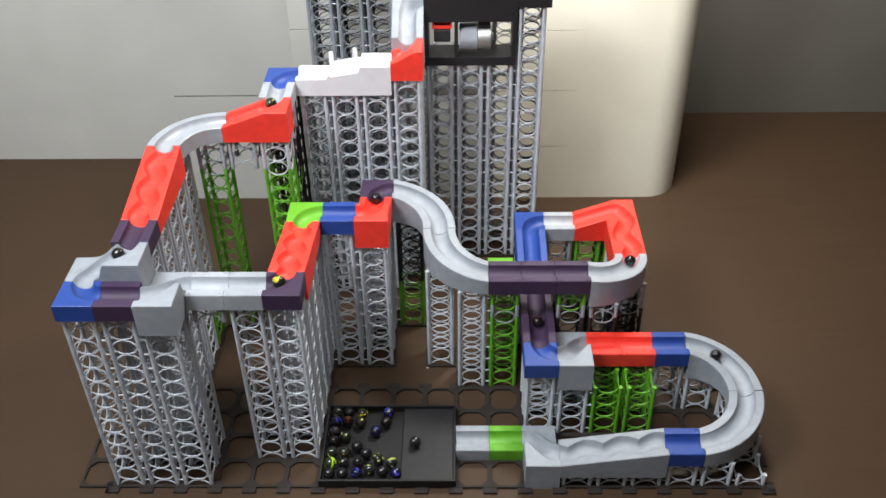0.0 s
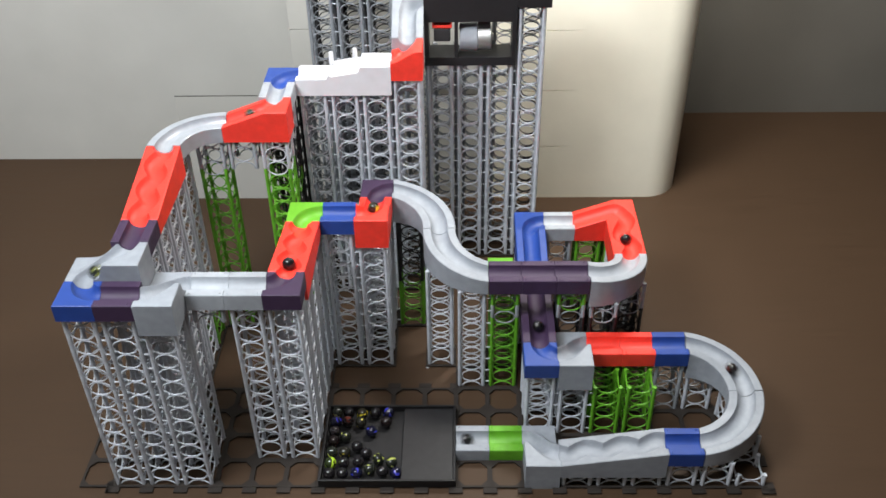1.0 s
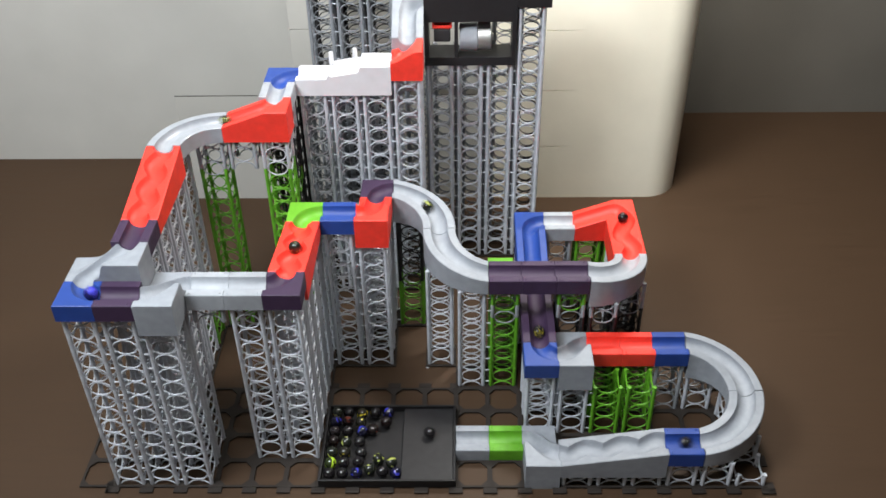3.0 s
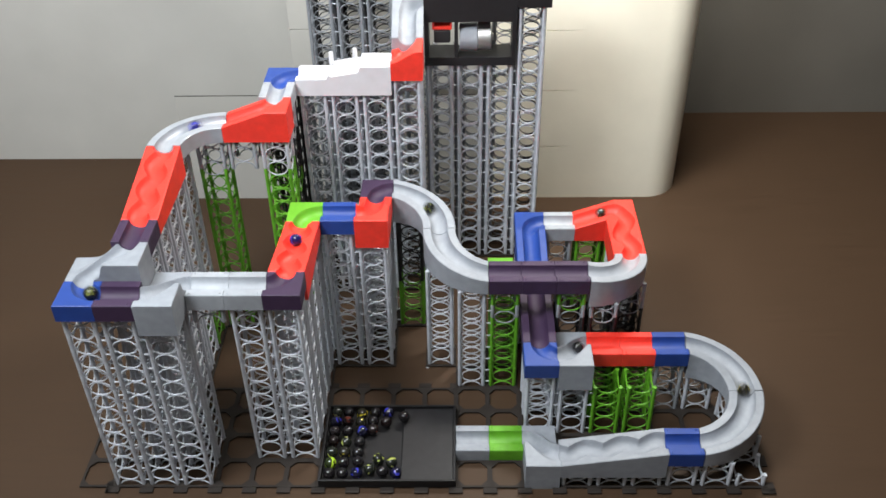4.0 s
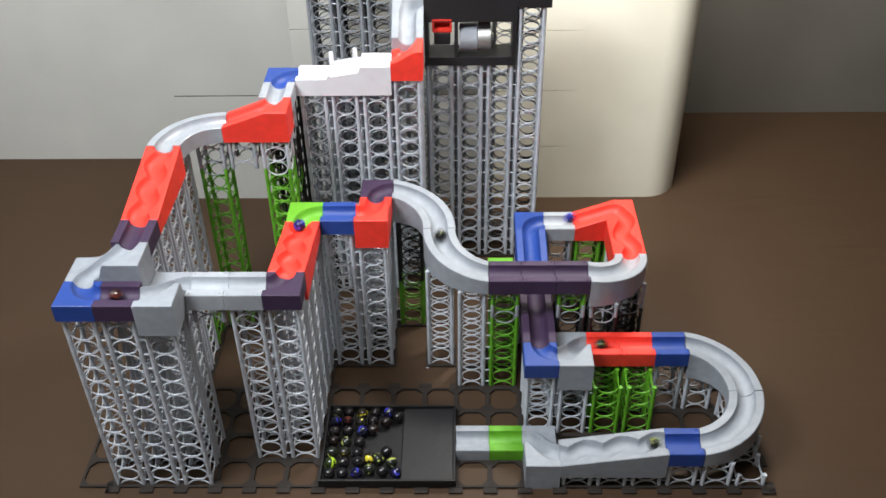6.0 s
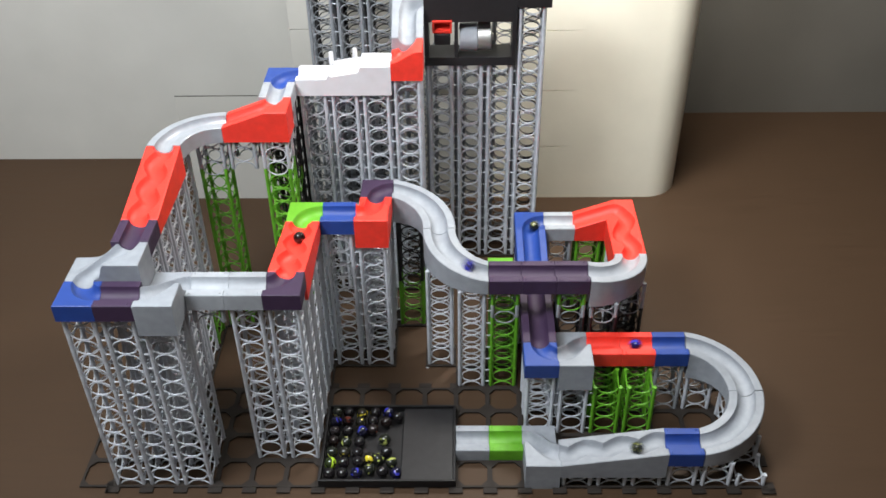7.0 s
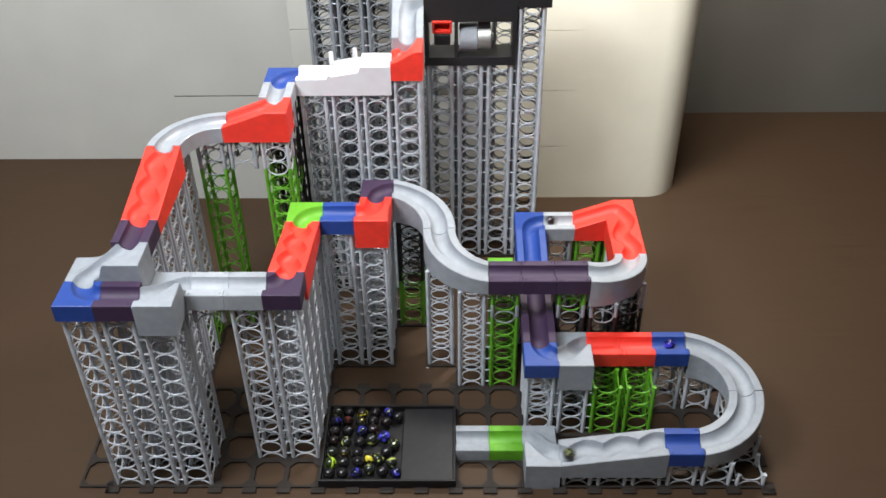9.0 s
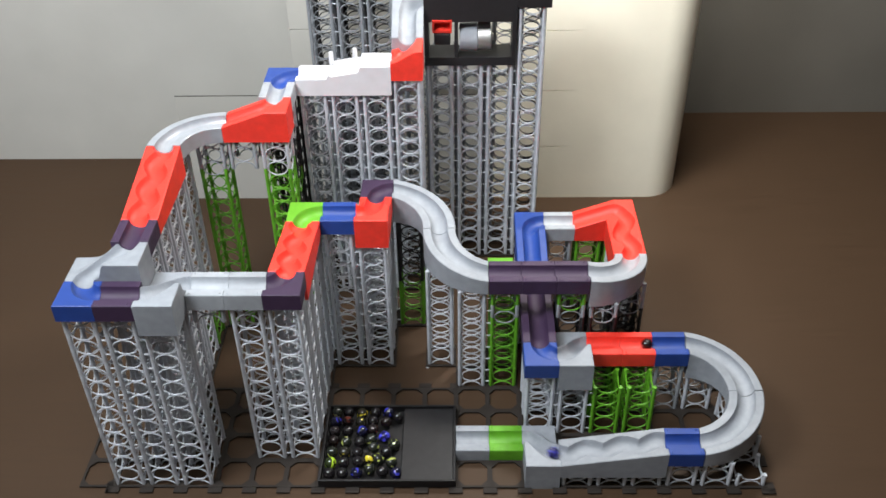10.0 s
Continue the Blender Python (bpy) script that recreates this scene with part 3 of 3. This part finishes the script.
def lift_cup():
    """The red cup with a black block that the lift turns past its window."""
    base = new("lift_cup")
    bm = bmesh.new()
    for x0, x1, y0, y1, z0, z1 in ((-0.32, 0.32, 0.12, 0.2, -0.13, 0.34), (-0.32, 0.32, -0.2, 0.12, -0.13, -0.03), (-0.32, 0.32, -0.2, 0.12, 0.27, 0.34),
                                   (-0.32, -0.25, -0.2, 0.12, -0.03, 0.27), (0.25, 0.32, -0.2, 0.12, -0.03, 0.27)):
        add_box(bm, x0 * U, x1 * U, y0 * U, y1 * U, z0 * U, z1 * U, 0.0005)
    part("cup", bm, RED, base, "bright red plastic cup, open in front")
    bm = bmesh.new()
    add_box(bm, -0.27 * U, 0.27 * U, -0.26 * U, 0.16 * U, -0.56 * U, -0.14 * U, 0.002)
    part("block", bm, BLACK, base, "black rubber block")
    return tagged(base, "red lift cup above a black block", "machine part")


cup = lift_cup()


# ---- base frame on the floor ----
def base_mesh():
    """One cell of the thin black base: a square frame with an eight-sided opening."""
    bm = bmesh.new()
    def ring(half, z, cut):
        c = half - cut
        return [bm.verts.new((x * U, y * U, z * U)) for x, y in ((-c, -half), (c, -half), (half, -c), (half, c), (c, half), (-c, half), (-half, c), (-half, -c))]
    lo, hi = ring(0.5, 0, 0.0015), ring(0.5, 0.05, 0.0015)
    hi_in, lo_in = ring(0.428, 0.05, 0.19), ring(0.428, 0, 0.19)
    for a, b in ((lo, hi), (hi, hi_in), (hi_in, lo_in), (lo_in, lo)):
        for k in range(8):
            bm.faces.new((a[k], a[(k + 1) % 8], b[(k + 1) % 8], b[k]))
    return mesh_of("base_cell", bm, BASE_BLACK)


base = new("base_frame")
cell = base_mesh()
taken = {(x, y) for x in range(-4, 0) for y in range(0, 3)} | {(x, 1) for x in range(0, 3)} | {(2, 0)}
for x in range(-11, 10):
    for y in range(0, 14):
        if (x, y) not in taken and (y < 4 or (x, y) in STANDING) and not (x < -10 and y > 1) and x < 9:
            part("base_cell", cell, None, base, at=((x + 0.5) * U, (y + 0.5) * U, 0.001))
bm = bmesh.new()
add_box(bm, -0.2 * U, 0.2 * U, -0.2 * U, -0.004 * U, 0, 0.05 * U, 0.0004)
tab = mesh_of("tab", bm, BASE_BLACK)
for x in range(-10, 10):
    part("tab", tab, None, base, at=(x * U, 0, 0.001))
for x in range(-4, 1):
    part("tab", tab, None, base, at=(x * U, 4 * U, 0.001)).rotation_euler.z = radians(180)
for y in range(0, 5):
    part("tab", tab, None, base, at=(-10 * U, y * U, 0.001)).rotation_euler.z = radians(-90)
    part("tab", tab, None, base, at=(9 * U, y * U, 0.001)).rotation_euler.z = radians(90)
tagged(base, "thin black printed base frame of square cells", "base frame")

# ---- backdrop boards ----
def board(name, x0, x1, z0, z1, material, label, y=15.05, thick=0.12):
    bm = bmesh.new()
    add_box(bm, x0 * U, x1 * U, 0, thick * U, z0 * U, z1 * U, 0.0002)
    return tagged(part(name, bm, material, at=(0, y * U, 0)), label, "board")


low = board("board", -10.95, 1.0, 0, 4.78, BOARD, "pale grey board behind the toy, gap shadow drawn along its top", thick=0.03)
# The shadow gap over the board, put in as a thin dark strip.
bm = bmesh.new()
add_box(bm, -10.95 * U, 1.0 * U, 0, 0.03 * U, 4.781 * U, 4.803 * U)
part("edge_strip", bm, BASE_BLACK, low, "dark strip in place of the shadow gap")


def long_board(z0, z1, gap):
    """A long board whose upper joint gapes at its near end and closes further on; its far end curls back, a bend added
    so that it darkens softly.
    """
    bm = bmesh.new()
    rows = []
    way = [(1.02, 0, 0, gap), (3.7, 0, 0, gap * 0.8), (4.9, 0, 0, -0.012), (7.85, 0, 0, -0.012)]
    way += [(7.85 + 1.35 * math.sin(a), 1.35 - 1.35 * math.cos(a), a, -0.012) for a in (radians(7 * k) for k in range(1, 13))]
    for x, y, a, g in way:
        bx, by = x - 0.12 * math.sin(a), y + 0.12 * math.cos(a)
        rows.append([bm.verts.new((px * U, py * U, z * U)) for px, py, z in ((x, y, z0), (bx, by, z0), (bx, by, z1 - g), (x, y, z1 - g))])
    for a, b in zip(rows, rows[1:]):
        for k in range(4):
            bm.faces.new((a[k], a[(k + 1) % 4], b[(k + 1) % 4], b[k]))
    bm.faces.new(rows[0])
    bm.faces.new(rows[-1][::-1])
    tagged(part("board", bm, CREAM, at=(0, 15.05 * U, 0)), "cream board behind the toy, its end curled only to darken softly", "board")


for z0, z1 in ((0, 2.46), (2.478, 4.95), (4.968, 7.43), (7.448, 9.89), (9.908, 12.39), (12.408, 15)):
    long_board(max(0, z0 - 0.008), z1, 0.05)
    if z0 > 4.9:
        board("board", -6.2, 1.0, z0, z1 - 0.014, BOARD, "pale grey board standing behind the toy", 15.25)
bm = bmesh.new()
add_box(bm, 0, 0.8 * U, 0, 1.28 * U, 0, 0.05 * U, 0.0004)
tagged(part("cap_plate", bm, GREEN, at=(1.03 * U, 5.05 * U, 3.53 * U)), "bright green printed plate on a short tower", "plate")


bm = bmesh.new()
bmesh.ops.create_icosphere(bm, subdivisions=1, radius=0.045 * U)
bmesh.ops.transform(bm, matrix=Matrix.Diagonal((1.3, 0.8, 0.6, 1)), verts=bm.verts)
tagged(part("plastic_crumb", bm, WHITE, at=(-0.95 * U, 4.95 * U, 0.028 * U)), "tiny white plastic crumb on the brown floor", "crumb")


# ---- marbles ----
def marble_mesh(key):
    bm = bmesh.new()
    bmesh.ops.create_uvsphere(bm, u_segments=24, v_segments=14, radius=MARBLE_R * U)
    return mesh_of("marble", bm, MARBLES[key], 80)


MARBLE = {k: marble_mesh(k) for k in MARBLES}


def marble(key, label):
    return tagged(part("marble", MARBLE[key], None), label, "marble", "glass marbles")


GLASS = {"dark": "dark glass marble", "brown": "dark glass marble with a red-brown ribbon", "blue": "deep blue glass marble", "cobalt": "vivid cobalt blue glass marble", "yellow": "dark glass marble with a yellow ribbon", "lemon": "bright yellow glass marble with dark streaks",
         "green": "dark glass marble with a pale green ribbon", "lime": "bright lime-green glass marble"}

# Each run: the glass, the resting place in the tray, the start (s), and the way gone (cells) at every tenth of a second from there.
RUNS = [
    ("dark", (-3.3, 1.93), 0.0,
     [62.42, 63.22, 64.5, 65.89, 67.69, 68.73, 69.69, 70.63, 71.52, 72.6, 73.66, 74.11]),
    ("brown", (-2.54, 2.01), 0.0,
     [55.1, 56.1, 57.04, 57.87, 58.9, 59.69, 60.41, 61.04, 61.57, 62.13, 62.85, 64.07, 65.23, 67.14, 68.22, 69.17, 70.08, 70.96, 71.88, 72.96, 73.94, 74.11]),
    ("dark", (-2.55, 2.35), 0.0,
     [44.74, 46.04, 46.91, 47.72, 48.68, 49.79, 50.82, 51.53, 52.86, 54.44, 55.29, 56.18, 57.02, 57.85, 58.94, 59.88, 60.7, 61.33, 61.89, 62.62, 63.76, 64.99, 66.82, 68.08, 69.12, 70.06, 71.01, 72, 73.04, 73.97, 74.11]),
    ("dark", (-1.79, 2.52), 0.0,
     [34.3, 34.83, 35.72, 36.68, 37.8, 39.21, 40.62, 42.02, 43.09, 44.54, 46.06, 47.05, 47.98, 49.07, 50.21, 51.09, 52.06, 53.86, 54.93, 55.84, 56.82, 57.68, 58.81, 59.75, 60.59, 61.27, 61.86, 62.64, 63.65, 64.89, 66.59, 67.97, 68.99, 69.92, 70.86, 71.78, 72.81, 73.78, 74.11]),
    ("yellow", (-2.54, 0.9), 0.0,
     [26.98, 27.48, 28.06, 28.7, 29.34, 30.04, 30.77, 31.44, 32, 32.51, 33.32, 34.38, 35.18, 35.95, 36.81, 37.87, 39.17, 40.47, 41.89, 42.99, 44.29, 45.86, 46.81, 47.72, 48.68, 49.75, 50.88, 51.7, 53.31, 54.66, 55.5, 56.48, 57.29, 58.22, 59.24, 60.05, 60.8, 61.37, 61.89, 62.59, 63.62, 64.86, 66.5, 67.92, 68.92, 69.83, 70.78, 71.66, 72.69, 73.68, 74.11]),
    ("dark", (-2.07, 1.13), 0.0,
     [19.96, 20.96, 21.88, 22.77, 23.48, 24.26, 25.24, 26.06, 26.74, 27.36, 27.95, 28.58, 29.25, 30.01, 30.77, 31.55, 32.18, 32.86, 33.95, 34.67, 35.46, 36.21, 37.08, 38.28, 39.61, 41.03, 42.38, 43.55, 45.23, 46.42, 47.37, 48.33, 49.38, 50.64, 51.5, 52.8, 54.42, 55.27, 56.2, 57.05, 57.87, 58.97, 59.85, 60.66, 61.31, 61.85, 62.55, 63.55, 64.82, 66.41, 67.9, 68.91, 69.84, 70.81, 71.73, 72.78, 73.76, 74.11]),
    ("green", (-2.55, 1.62), 0.0,
     [11.26, 12.4, 13.8, 14.96, 15.82, 16.55, 17.45, 18.37, 19.14, 19.83, 20.68, 21.59, 22.45, 23.19, 23.95, 24.91, 25.91, 26.69, 27.35, 27.97, 28.65, 29.33, 30.07, 30.82, 31.51, 32.13, 32.8, 33.84, 34.63, 35.43, 36.24, 37.18, 38.39, 39.71, 41.13, 42.44, 43.61, 45.28, 46.44, 47.34, 48.26, 49.38, 50.7, 51.58, 53.05, 54.56, 55.38, 56.3, 57.1, 57.9, 58.89, 59.61, 60.28, 60.9, 61.41, 61.86, 62.41, 63.12, 64.38, 65.61, 67.51, 68.53, 69.52, 70.48, 71.34, 72.35, 73.37, 74.11]),
    ("green", (-1.85, 1.41), 0.2,
     [2.85, 3.64, 4.42, 5.46, 6.63, 8.62, 9.89, 10.99, 12.04, 13.43, 14.61, 15.52, 16.17, 16.76, 17.68, 18.59, 19.38, 20.27, 21.28, 22.16, 23.01, 23.78, 24.7, 25.74, 26.49, 27.15, 27.73, 28.34, 29.01, 29.7, 30.44, 31.12, 31.73, 32.31, 32.97, 34.03, 34.76, 35.55, 36.34, 37.27, 38.49, 39.79, 41.2, 42.48, 43.59, 45.17, 46.35, 47.27, 48.2, 49.31, 50.63, 51.51, 52.87, 54.47, 55.28, 56.15, 57.03, 57.86, 58.91, 59.75, 60.52, 61.15, 61.67, 62.26, 63.03, 64.28, 65.47, 67.28, 68.22, 69.1, 69.87, 70.78, 71.62, 72.6, 73.61, 74.11]),
    ("cobalt", (-2.17, 1.72), 1.1,
     [2.5, 3.28, 4.07, 4.86, 5.91, 7.22, 9.16, 10.23, 11.22, 12.27, 13.69, 14.87, 15.75, 16.49, 17.33, 18.28, 19.12, 19.87, 20.79, 21.68, 22.55, 23.34, 24.16, 25.19, 26.11, 26.85, 27.48, 28.09, 28.76, 29.47, 30.23, 30.95, 31.59, 32.19, 32.82, 33.82, 34.63, 35.44, 36.25, 37.2, 38.41, 39.71, 41.13, 42.45, 43.63, 45.24, 46.37, 47.32, 48.28, 49.33, 50.57, 51.46, 52.71, 54.38, 55.24, 56.15, 57.03, 57.86, 58.95, 59.81, 60.66, 61.33, 61.9, 62.66, 63.85, 65.17, 67.24, 68.34, 69.41, 70.4, 71.27, 72.3, 73.33, 74.11]),
    ("green", (-2.47, 1.29), 2.1,
     [3.02, 3.8, 4.59, 5.51, 6.64, 8.59, 9.74, 10.76, 11.67, 12.87, 14.23, 15.2, 15.99, 16.7, 17.53, 18.39, 19.15, 19.88, 20.78, 21.65, 22.59, 23.44, 24.3, 25.37, 26.26, 27.03, 27.68, 28.34, 29.07, 29.83, 30.54, 31.19, 31.76, 32.29, 32.89, 33.96, 34.75, 35.61, 36.48, 37.54, 38.92, 40.31, 41.83, 43.06, 44.62, 46.1, 47.11, 48.09, 49.26, 50.65, 51.51, 52.81, 54.42, 55.27, 56.18, 57.04, 57.86, 58.91, 59.76, 60.5, 61.12, 61.63, 62.19, 62.9, 64.04, 65.19, 67.08, 68.2, 69.24, 70.17, 71.07, 72.07, 73.14, 74.06, 74.11]),
    ("cobalt", None, 3.0,
     [2.68, 3.47, 4.25, 5.08, 6.14, 7.57, 9.33, 10.39, 11.34, 12.43, 13.83, 14.99, 15.85, 16.6, 17.45, 18.35, 19.14, 19.89, 20.83, 21.74, 22.63, 23.44, 24.33, 25.41, 26.29, 27.02, 27.67, 28.32, 29.01, 29.72, 30.47, 31.16, 31.79, 32.38, 33.08, 34.17, 34.91, 35.74, 36.61, 37.7, 39.08, 40.47, 41.97, 43.14, 44.69, 46.1, 47.15, 48.18, 49.33, 50.7, 51.54, 52.86, 54.43, 55.26, 56.14, 56.95, 57.76, 58.81, 59.64, 60.4, 60.99, 61.48, 62.01, 62.68, 63.76, 64.99, 66.76, 68.04, 69.01, 69.89, 70.8]),
    ("brown", None, 4.1,
     [3.76, 4.54, 5.37, 6.41, 8.41, 9.72, 10.81, 11.72, 12.95, 14.29, 15.22, 16, 16.72, 17.56, 18.43, 19.13, 19.79, 20.67, 21.53, 22.37, 23.16, 23.9, 24.83, 25.8, 26.56, 27.21, 27.78, 28.38, 29, 29.64, 30.39, 31.08, 31.71, 32.29, 32.94, 33.98, 34.72, 35.59, 36.47, 37.65, 39.04, 40.45, 41.93, 43.12, 44.53, 46, 46.96, 47.88, 48.89, 49.97, 50.98, 51.91, 53.63, 54.82, 55.67, 56.67, 57.51, 58.56, 59.48, 60.3]),
]
# Marbles that lie in the tray from the start: the glass and the place on its floor.
LYING = [
    ("green", -3.7, 2.7), ("dark", -3.33, 2.7), ("lemon", -2.92, 2.67), ("blue", -3.7, 2.33),
    ("brown", -3.33, 2.34), ("yellow", -2.93, 2.3), ("dark", -3.69, 1.92), ("brown", -3.69, 1.56),
    ("green", -3.7, 1.12), ("yellow", -3.31, 1.11), ("lime", -3.7, 0.71), ("dark", -3.31, 0.72),
    ("dark", -3.7, 0.31), ("dark", -3.31, 0.32), ("dark", -2.88, 0.75), ("blue", -2.9, 0.33),
    ("green", -2.52, 0.48), ("green", -2.29, 0.84), ("dark", -2.15, 0.38), ("green", -1.9, 0.72),
    ("blue", -1.75, 0.34), ("blue", -2.1, 2.7), ("brown", -2.15, 2.31),
]
for key, lx, ly in LYING:
    marble(key, GLASS[key] + ", in the black tray").location = (lx * U, ly * U, (0.06 + MARBLE_R + 0.052) * U)


def run_path():
    """The way of a marble's middle along the gutters, from the lift to the tray, in cells, at even steps."""
    way = []

    def line(*pts):
        way.extend(pts)

    def bend(cx, cy, a0, a1, z0, z1, r=0.5, n=10):
        for k in range(n + 1):
            a = radians(a0 + (a1 - a0) * k / n)
            way.append((cx + r * math.cos(a), cy + r * math.sin(a), z0 + (z1 - z0) * k / n))

    def wave(x, y, dx, dy, side, z0, z1, turns=3, length=3.0, swing=0.095):
        for k in range(37):
            s, w = length * k / 36, side * swing * math.sin(2 * math.pi * turns * k / 36)
            way.append((x + dx * s + abs(dy) * w, y + dy * s + abs(dx) * w, z0 + (z1 - z0) * k / 36))

    def shift(x, y, z, dx, dy, along):
        for k in range(13):
            t = k / 12
            e = smooth(t)
            fx, fy = (t, e) if along == "x" else (e, t)
            way.append((x + dx * fx, y + dy * fy, z - 0.5 * e))

    line((1.8, 11.72, 10.144), (1.8, 11.72, 10.58), (-0.5, 11.7, 10.5), (-0.5, 11.2, 10.45))
    bend(-1, 10.7, 90, 180, 10.34, 9.99)
    line((-1.5, 10.5, 9.85))
    bend(-2, 10, 0, -90, 9.5, 9.05)
    line((-3.2, 9.5, 8.92), (-4.2, 9.5, 8.65))
    bend(-5, 9, 90, 180, 8.5, 8.5)
    bend(-6, 8, 0, -90, 8.5, 8.3)
    bend(-7, 6, 90, 180, 8.0, 8.0, 1.5, 16)
    wave(-8.5, 6, 0, -1, 1, 8.0, 7.5)
    shift(-8.5, 2, 7.5, -1, -1, "y")
    bend(-9, 1, 180, 270, 7.0, 7.0)
    shift(-8, 0.5, 7.0, 1, 1, "x")
    bend(-5, 2, 270, 360, 6.5, 6.5)
    wave(-4.5, 2, 0, 1, 1, 6.5, 6.0)
    bend(-4, 5, 180, 90, 6.0, 6.0)
    bend(-3, 6, 270, 360, 6.0, 5.78)
    line((-2.5, 6.5, 5.58))
    bend(-2, 7, 180, 90, 5.5, 5.5)
    bend(-2, 6, 90, 0, 5.5, 5.0, 1.5, 16)
    bend(1, 6, 180, 270, 5.0, 4.5, 1.5, 16)
    bend(4, 6, 270, 360, 4.5, 4.0, 1.5, 16)
    wave(5.5, 6, 0, 1, 1.4, 4.0, 4.0, 1.5, 2.2)
    line((5.42, 8.35, 4.0), (5.25, 8.48, 3.96), (5.0, 8.5, 3.87))
    bend(3, 8, 90, 180, 3.5, 3.45)
    line((2.5, 5.5, 3.15))
    bend(3, 3, 180, 270, 3.0, 3.0)
    shift(3, 2.5, 3.0, 1, 1, "x")
    bend(7, 2, 90, 0, 2.5, 2.0, 1.5, 16)
    bend(7, 2, 360, 270, 2.0, 1.5, 1.5, 16)
    wave(6, 0.5, -1, 0, 1, 1.5, 1.0)
    shift(3, 0.5, 1.0, -1, 1, "x")
    line((0, 1.5, 0.5))
    pts = np.array(way)
    pts[:, 2] += MARBLE_R - 0.95 * GROOVE + 0.006
    gap = np.r_[0, np.cumsum(np.linalg.norm(np.diff(pts, axis=0), axis=1))]
    return pts, gap


def rolled(rows):
    """Turns a marble as it rolls from row to row, with rows between where it turns far."""
    q, done = Matrix().to_quaternion(), [rows[0]]
    for (t0, a), (t1, b) in zip(rows, rows[1:]):
        here, step = a.translation, b.translation - a.translation
        turn = step.length / (MARBLE_R * U)
        side = Vector((-step.y, step.x, 0))
        n = max(1, math.ceil(turn / 1.1))
        for k in range(1, n + 1):
            if side.length > 1e-7:
                q = Matrix.Rotation(turn / n, 3, side.normalized()).to_quaternion() @ q
            done.append((t0 + (t1 - t0) * k / n, Matrix.LocRotScale(here + step * (k / n), q, None)))
    return done


def even(steps):
    """Ways gone at every twentieth of a second from those at every tenth, on a smooth curve."""
    full = [steps[0]]
    for k in range(len(steps) - 1):
        a, b, c, d = steps[max(k - 1, 0)], steps[k], steps[k + 1], steps[min(k + 2, len(steps) - 1)]
        full += [min(max((9 * (b + c) - a - d) / 16, b), c), c]
    return full


def motions():
    """All that moves: the marbles down the run and in the tray, and the cup in the lift."""
    way, gone = run_path()

    def place(s):
        return pose(*[float(np.interp(s, gone, way[:, k])) * U for k in range(3)])

    low = 0.06 + MARBLE_R + 0.052
    waiting = 0
    for key, rest, start, steps in RUNS:
        ob = marble(key, GLASS[key] + ", rolling")
        rows = []
        if start > 0:
            waiting += 1
            rows += [(0, place(2.4 - 0.42 * waiting)), (max(0.05, start - 0.2), place(2.4 - 0.42 * waiting))]
        rows += [(start + 0.05 * k, place(s)) for k, s in enumerate(even(steps))]
        t = start + 0.1 * (len(steps) - 1)
        if rest and t < 9.95:
            # reaches the tray's edge between two tenths, runs on across the plate, slows against the others
            rows.pop(), rows.pop()
            t -= 0.1 * (1 - min(1.0, (steps[-1] - steps[-2]) / max(0.6, steps[-2] - steps[-3])))
            rows.append((t, place(steps[-1])))
            far = math.hypot(rest[0], 1.5 - rest[1])
            for k in range(1, 9):
                f = 1 - (1 - k / 8) ** 1.6
                on_plate = rest[0] * f > -1.6
                rows.append((t + far * 0.18 * k / 8, pose(rest[0] * f * U, (1.5 + (rest[1] - 1.5) * f) * U, (low + (0.138 if on_plate else 0)) * U)))
        rows = [r for r in rows if r[0] <= 10.0]
        rows.append((10.001 if rows[-1][0] >= 9.99 else 10.0, rows[-1][1]))
        walk(ob, rolled(rows if rows[-1][0] == 10.0 else rows[:-1]))
    for key, a, b, t0, t1 in (("green", (-3.35, 1.72), (-3.32, 1.5), 1.0, 3.0), ("dark", (-2.96, 1.33), (-2.9, 1.51), 1.0, 3.2), ("dark", (-2.67, 1.07), (-2.93, 1.09), 1.6, 4.8),
                              ("blue", (-2.44, 1.94), (-2.87, 1.93), 0.5, 2.6), ("dark", (-1.22, 1.39), (-2.5, 2.7), 0.0, 0.9)):
        ob = marble(key, GLASS[key] + ", in the tray")
        here, there = pose(a[0] * U, a[1] * U, (low + (0.138 if a[0] > -1.6 else 0)) * U), pose(b[0] * U, b[1] * U, low * U)
        mid = pose((a[0] * 0.3 + b[0] * 0.7) * U, (a[1] * 0.3 + b[1] * 0.7) * U, low * U)
        walk(ob, rolled([(0, here)] + ([(t0, here)] if t0 else []) + [((t0 + t1) / 2, mid), (t1, there), (10, there)]))
    # the lift's cup nods once for every marble
    rows = []
    for k in range(0, 101, 2):
        t = k / 10
        swing = math.sin(2 * math.pi * (t - 0.35) / 0.93)
        rows.append((t, pose(-0.42 * U, (11.25 - 0.05 * swing) * U, (9.36 - 0.05 * swing) * U, 14 * swing, 0, 0)))
    walk(cup, rows)


motions()
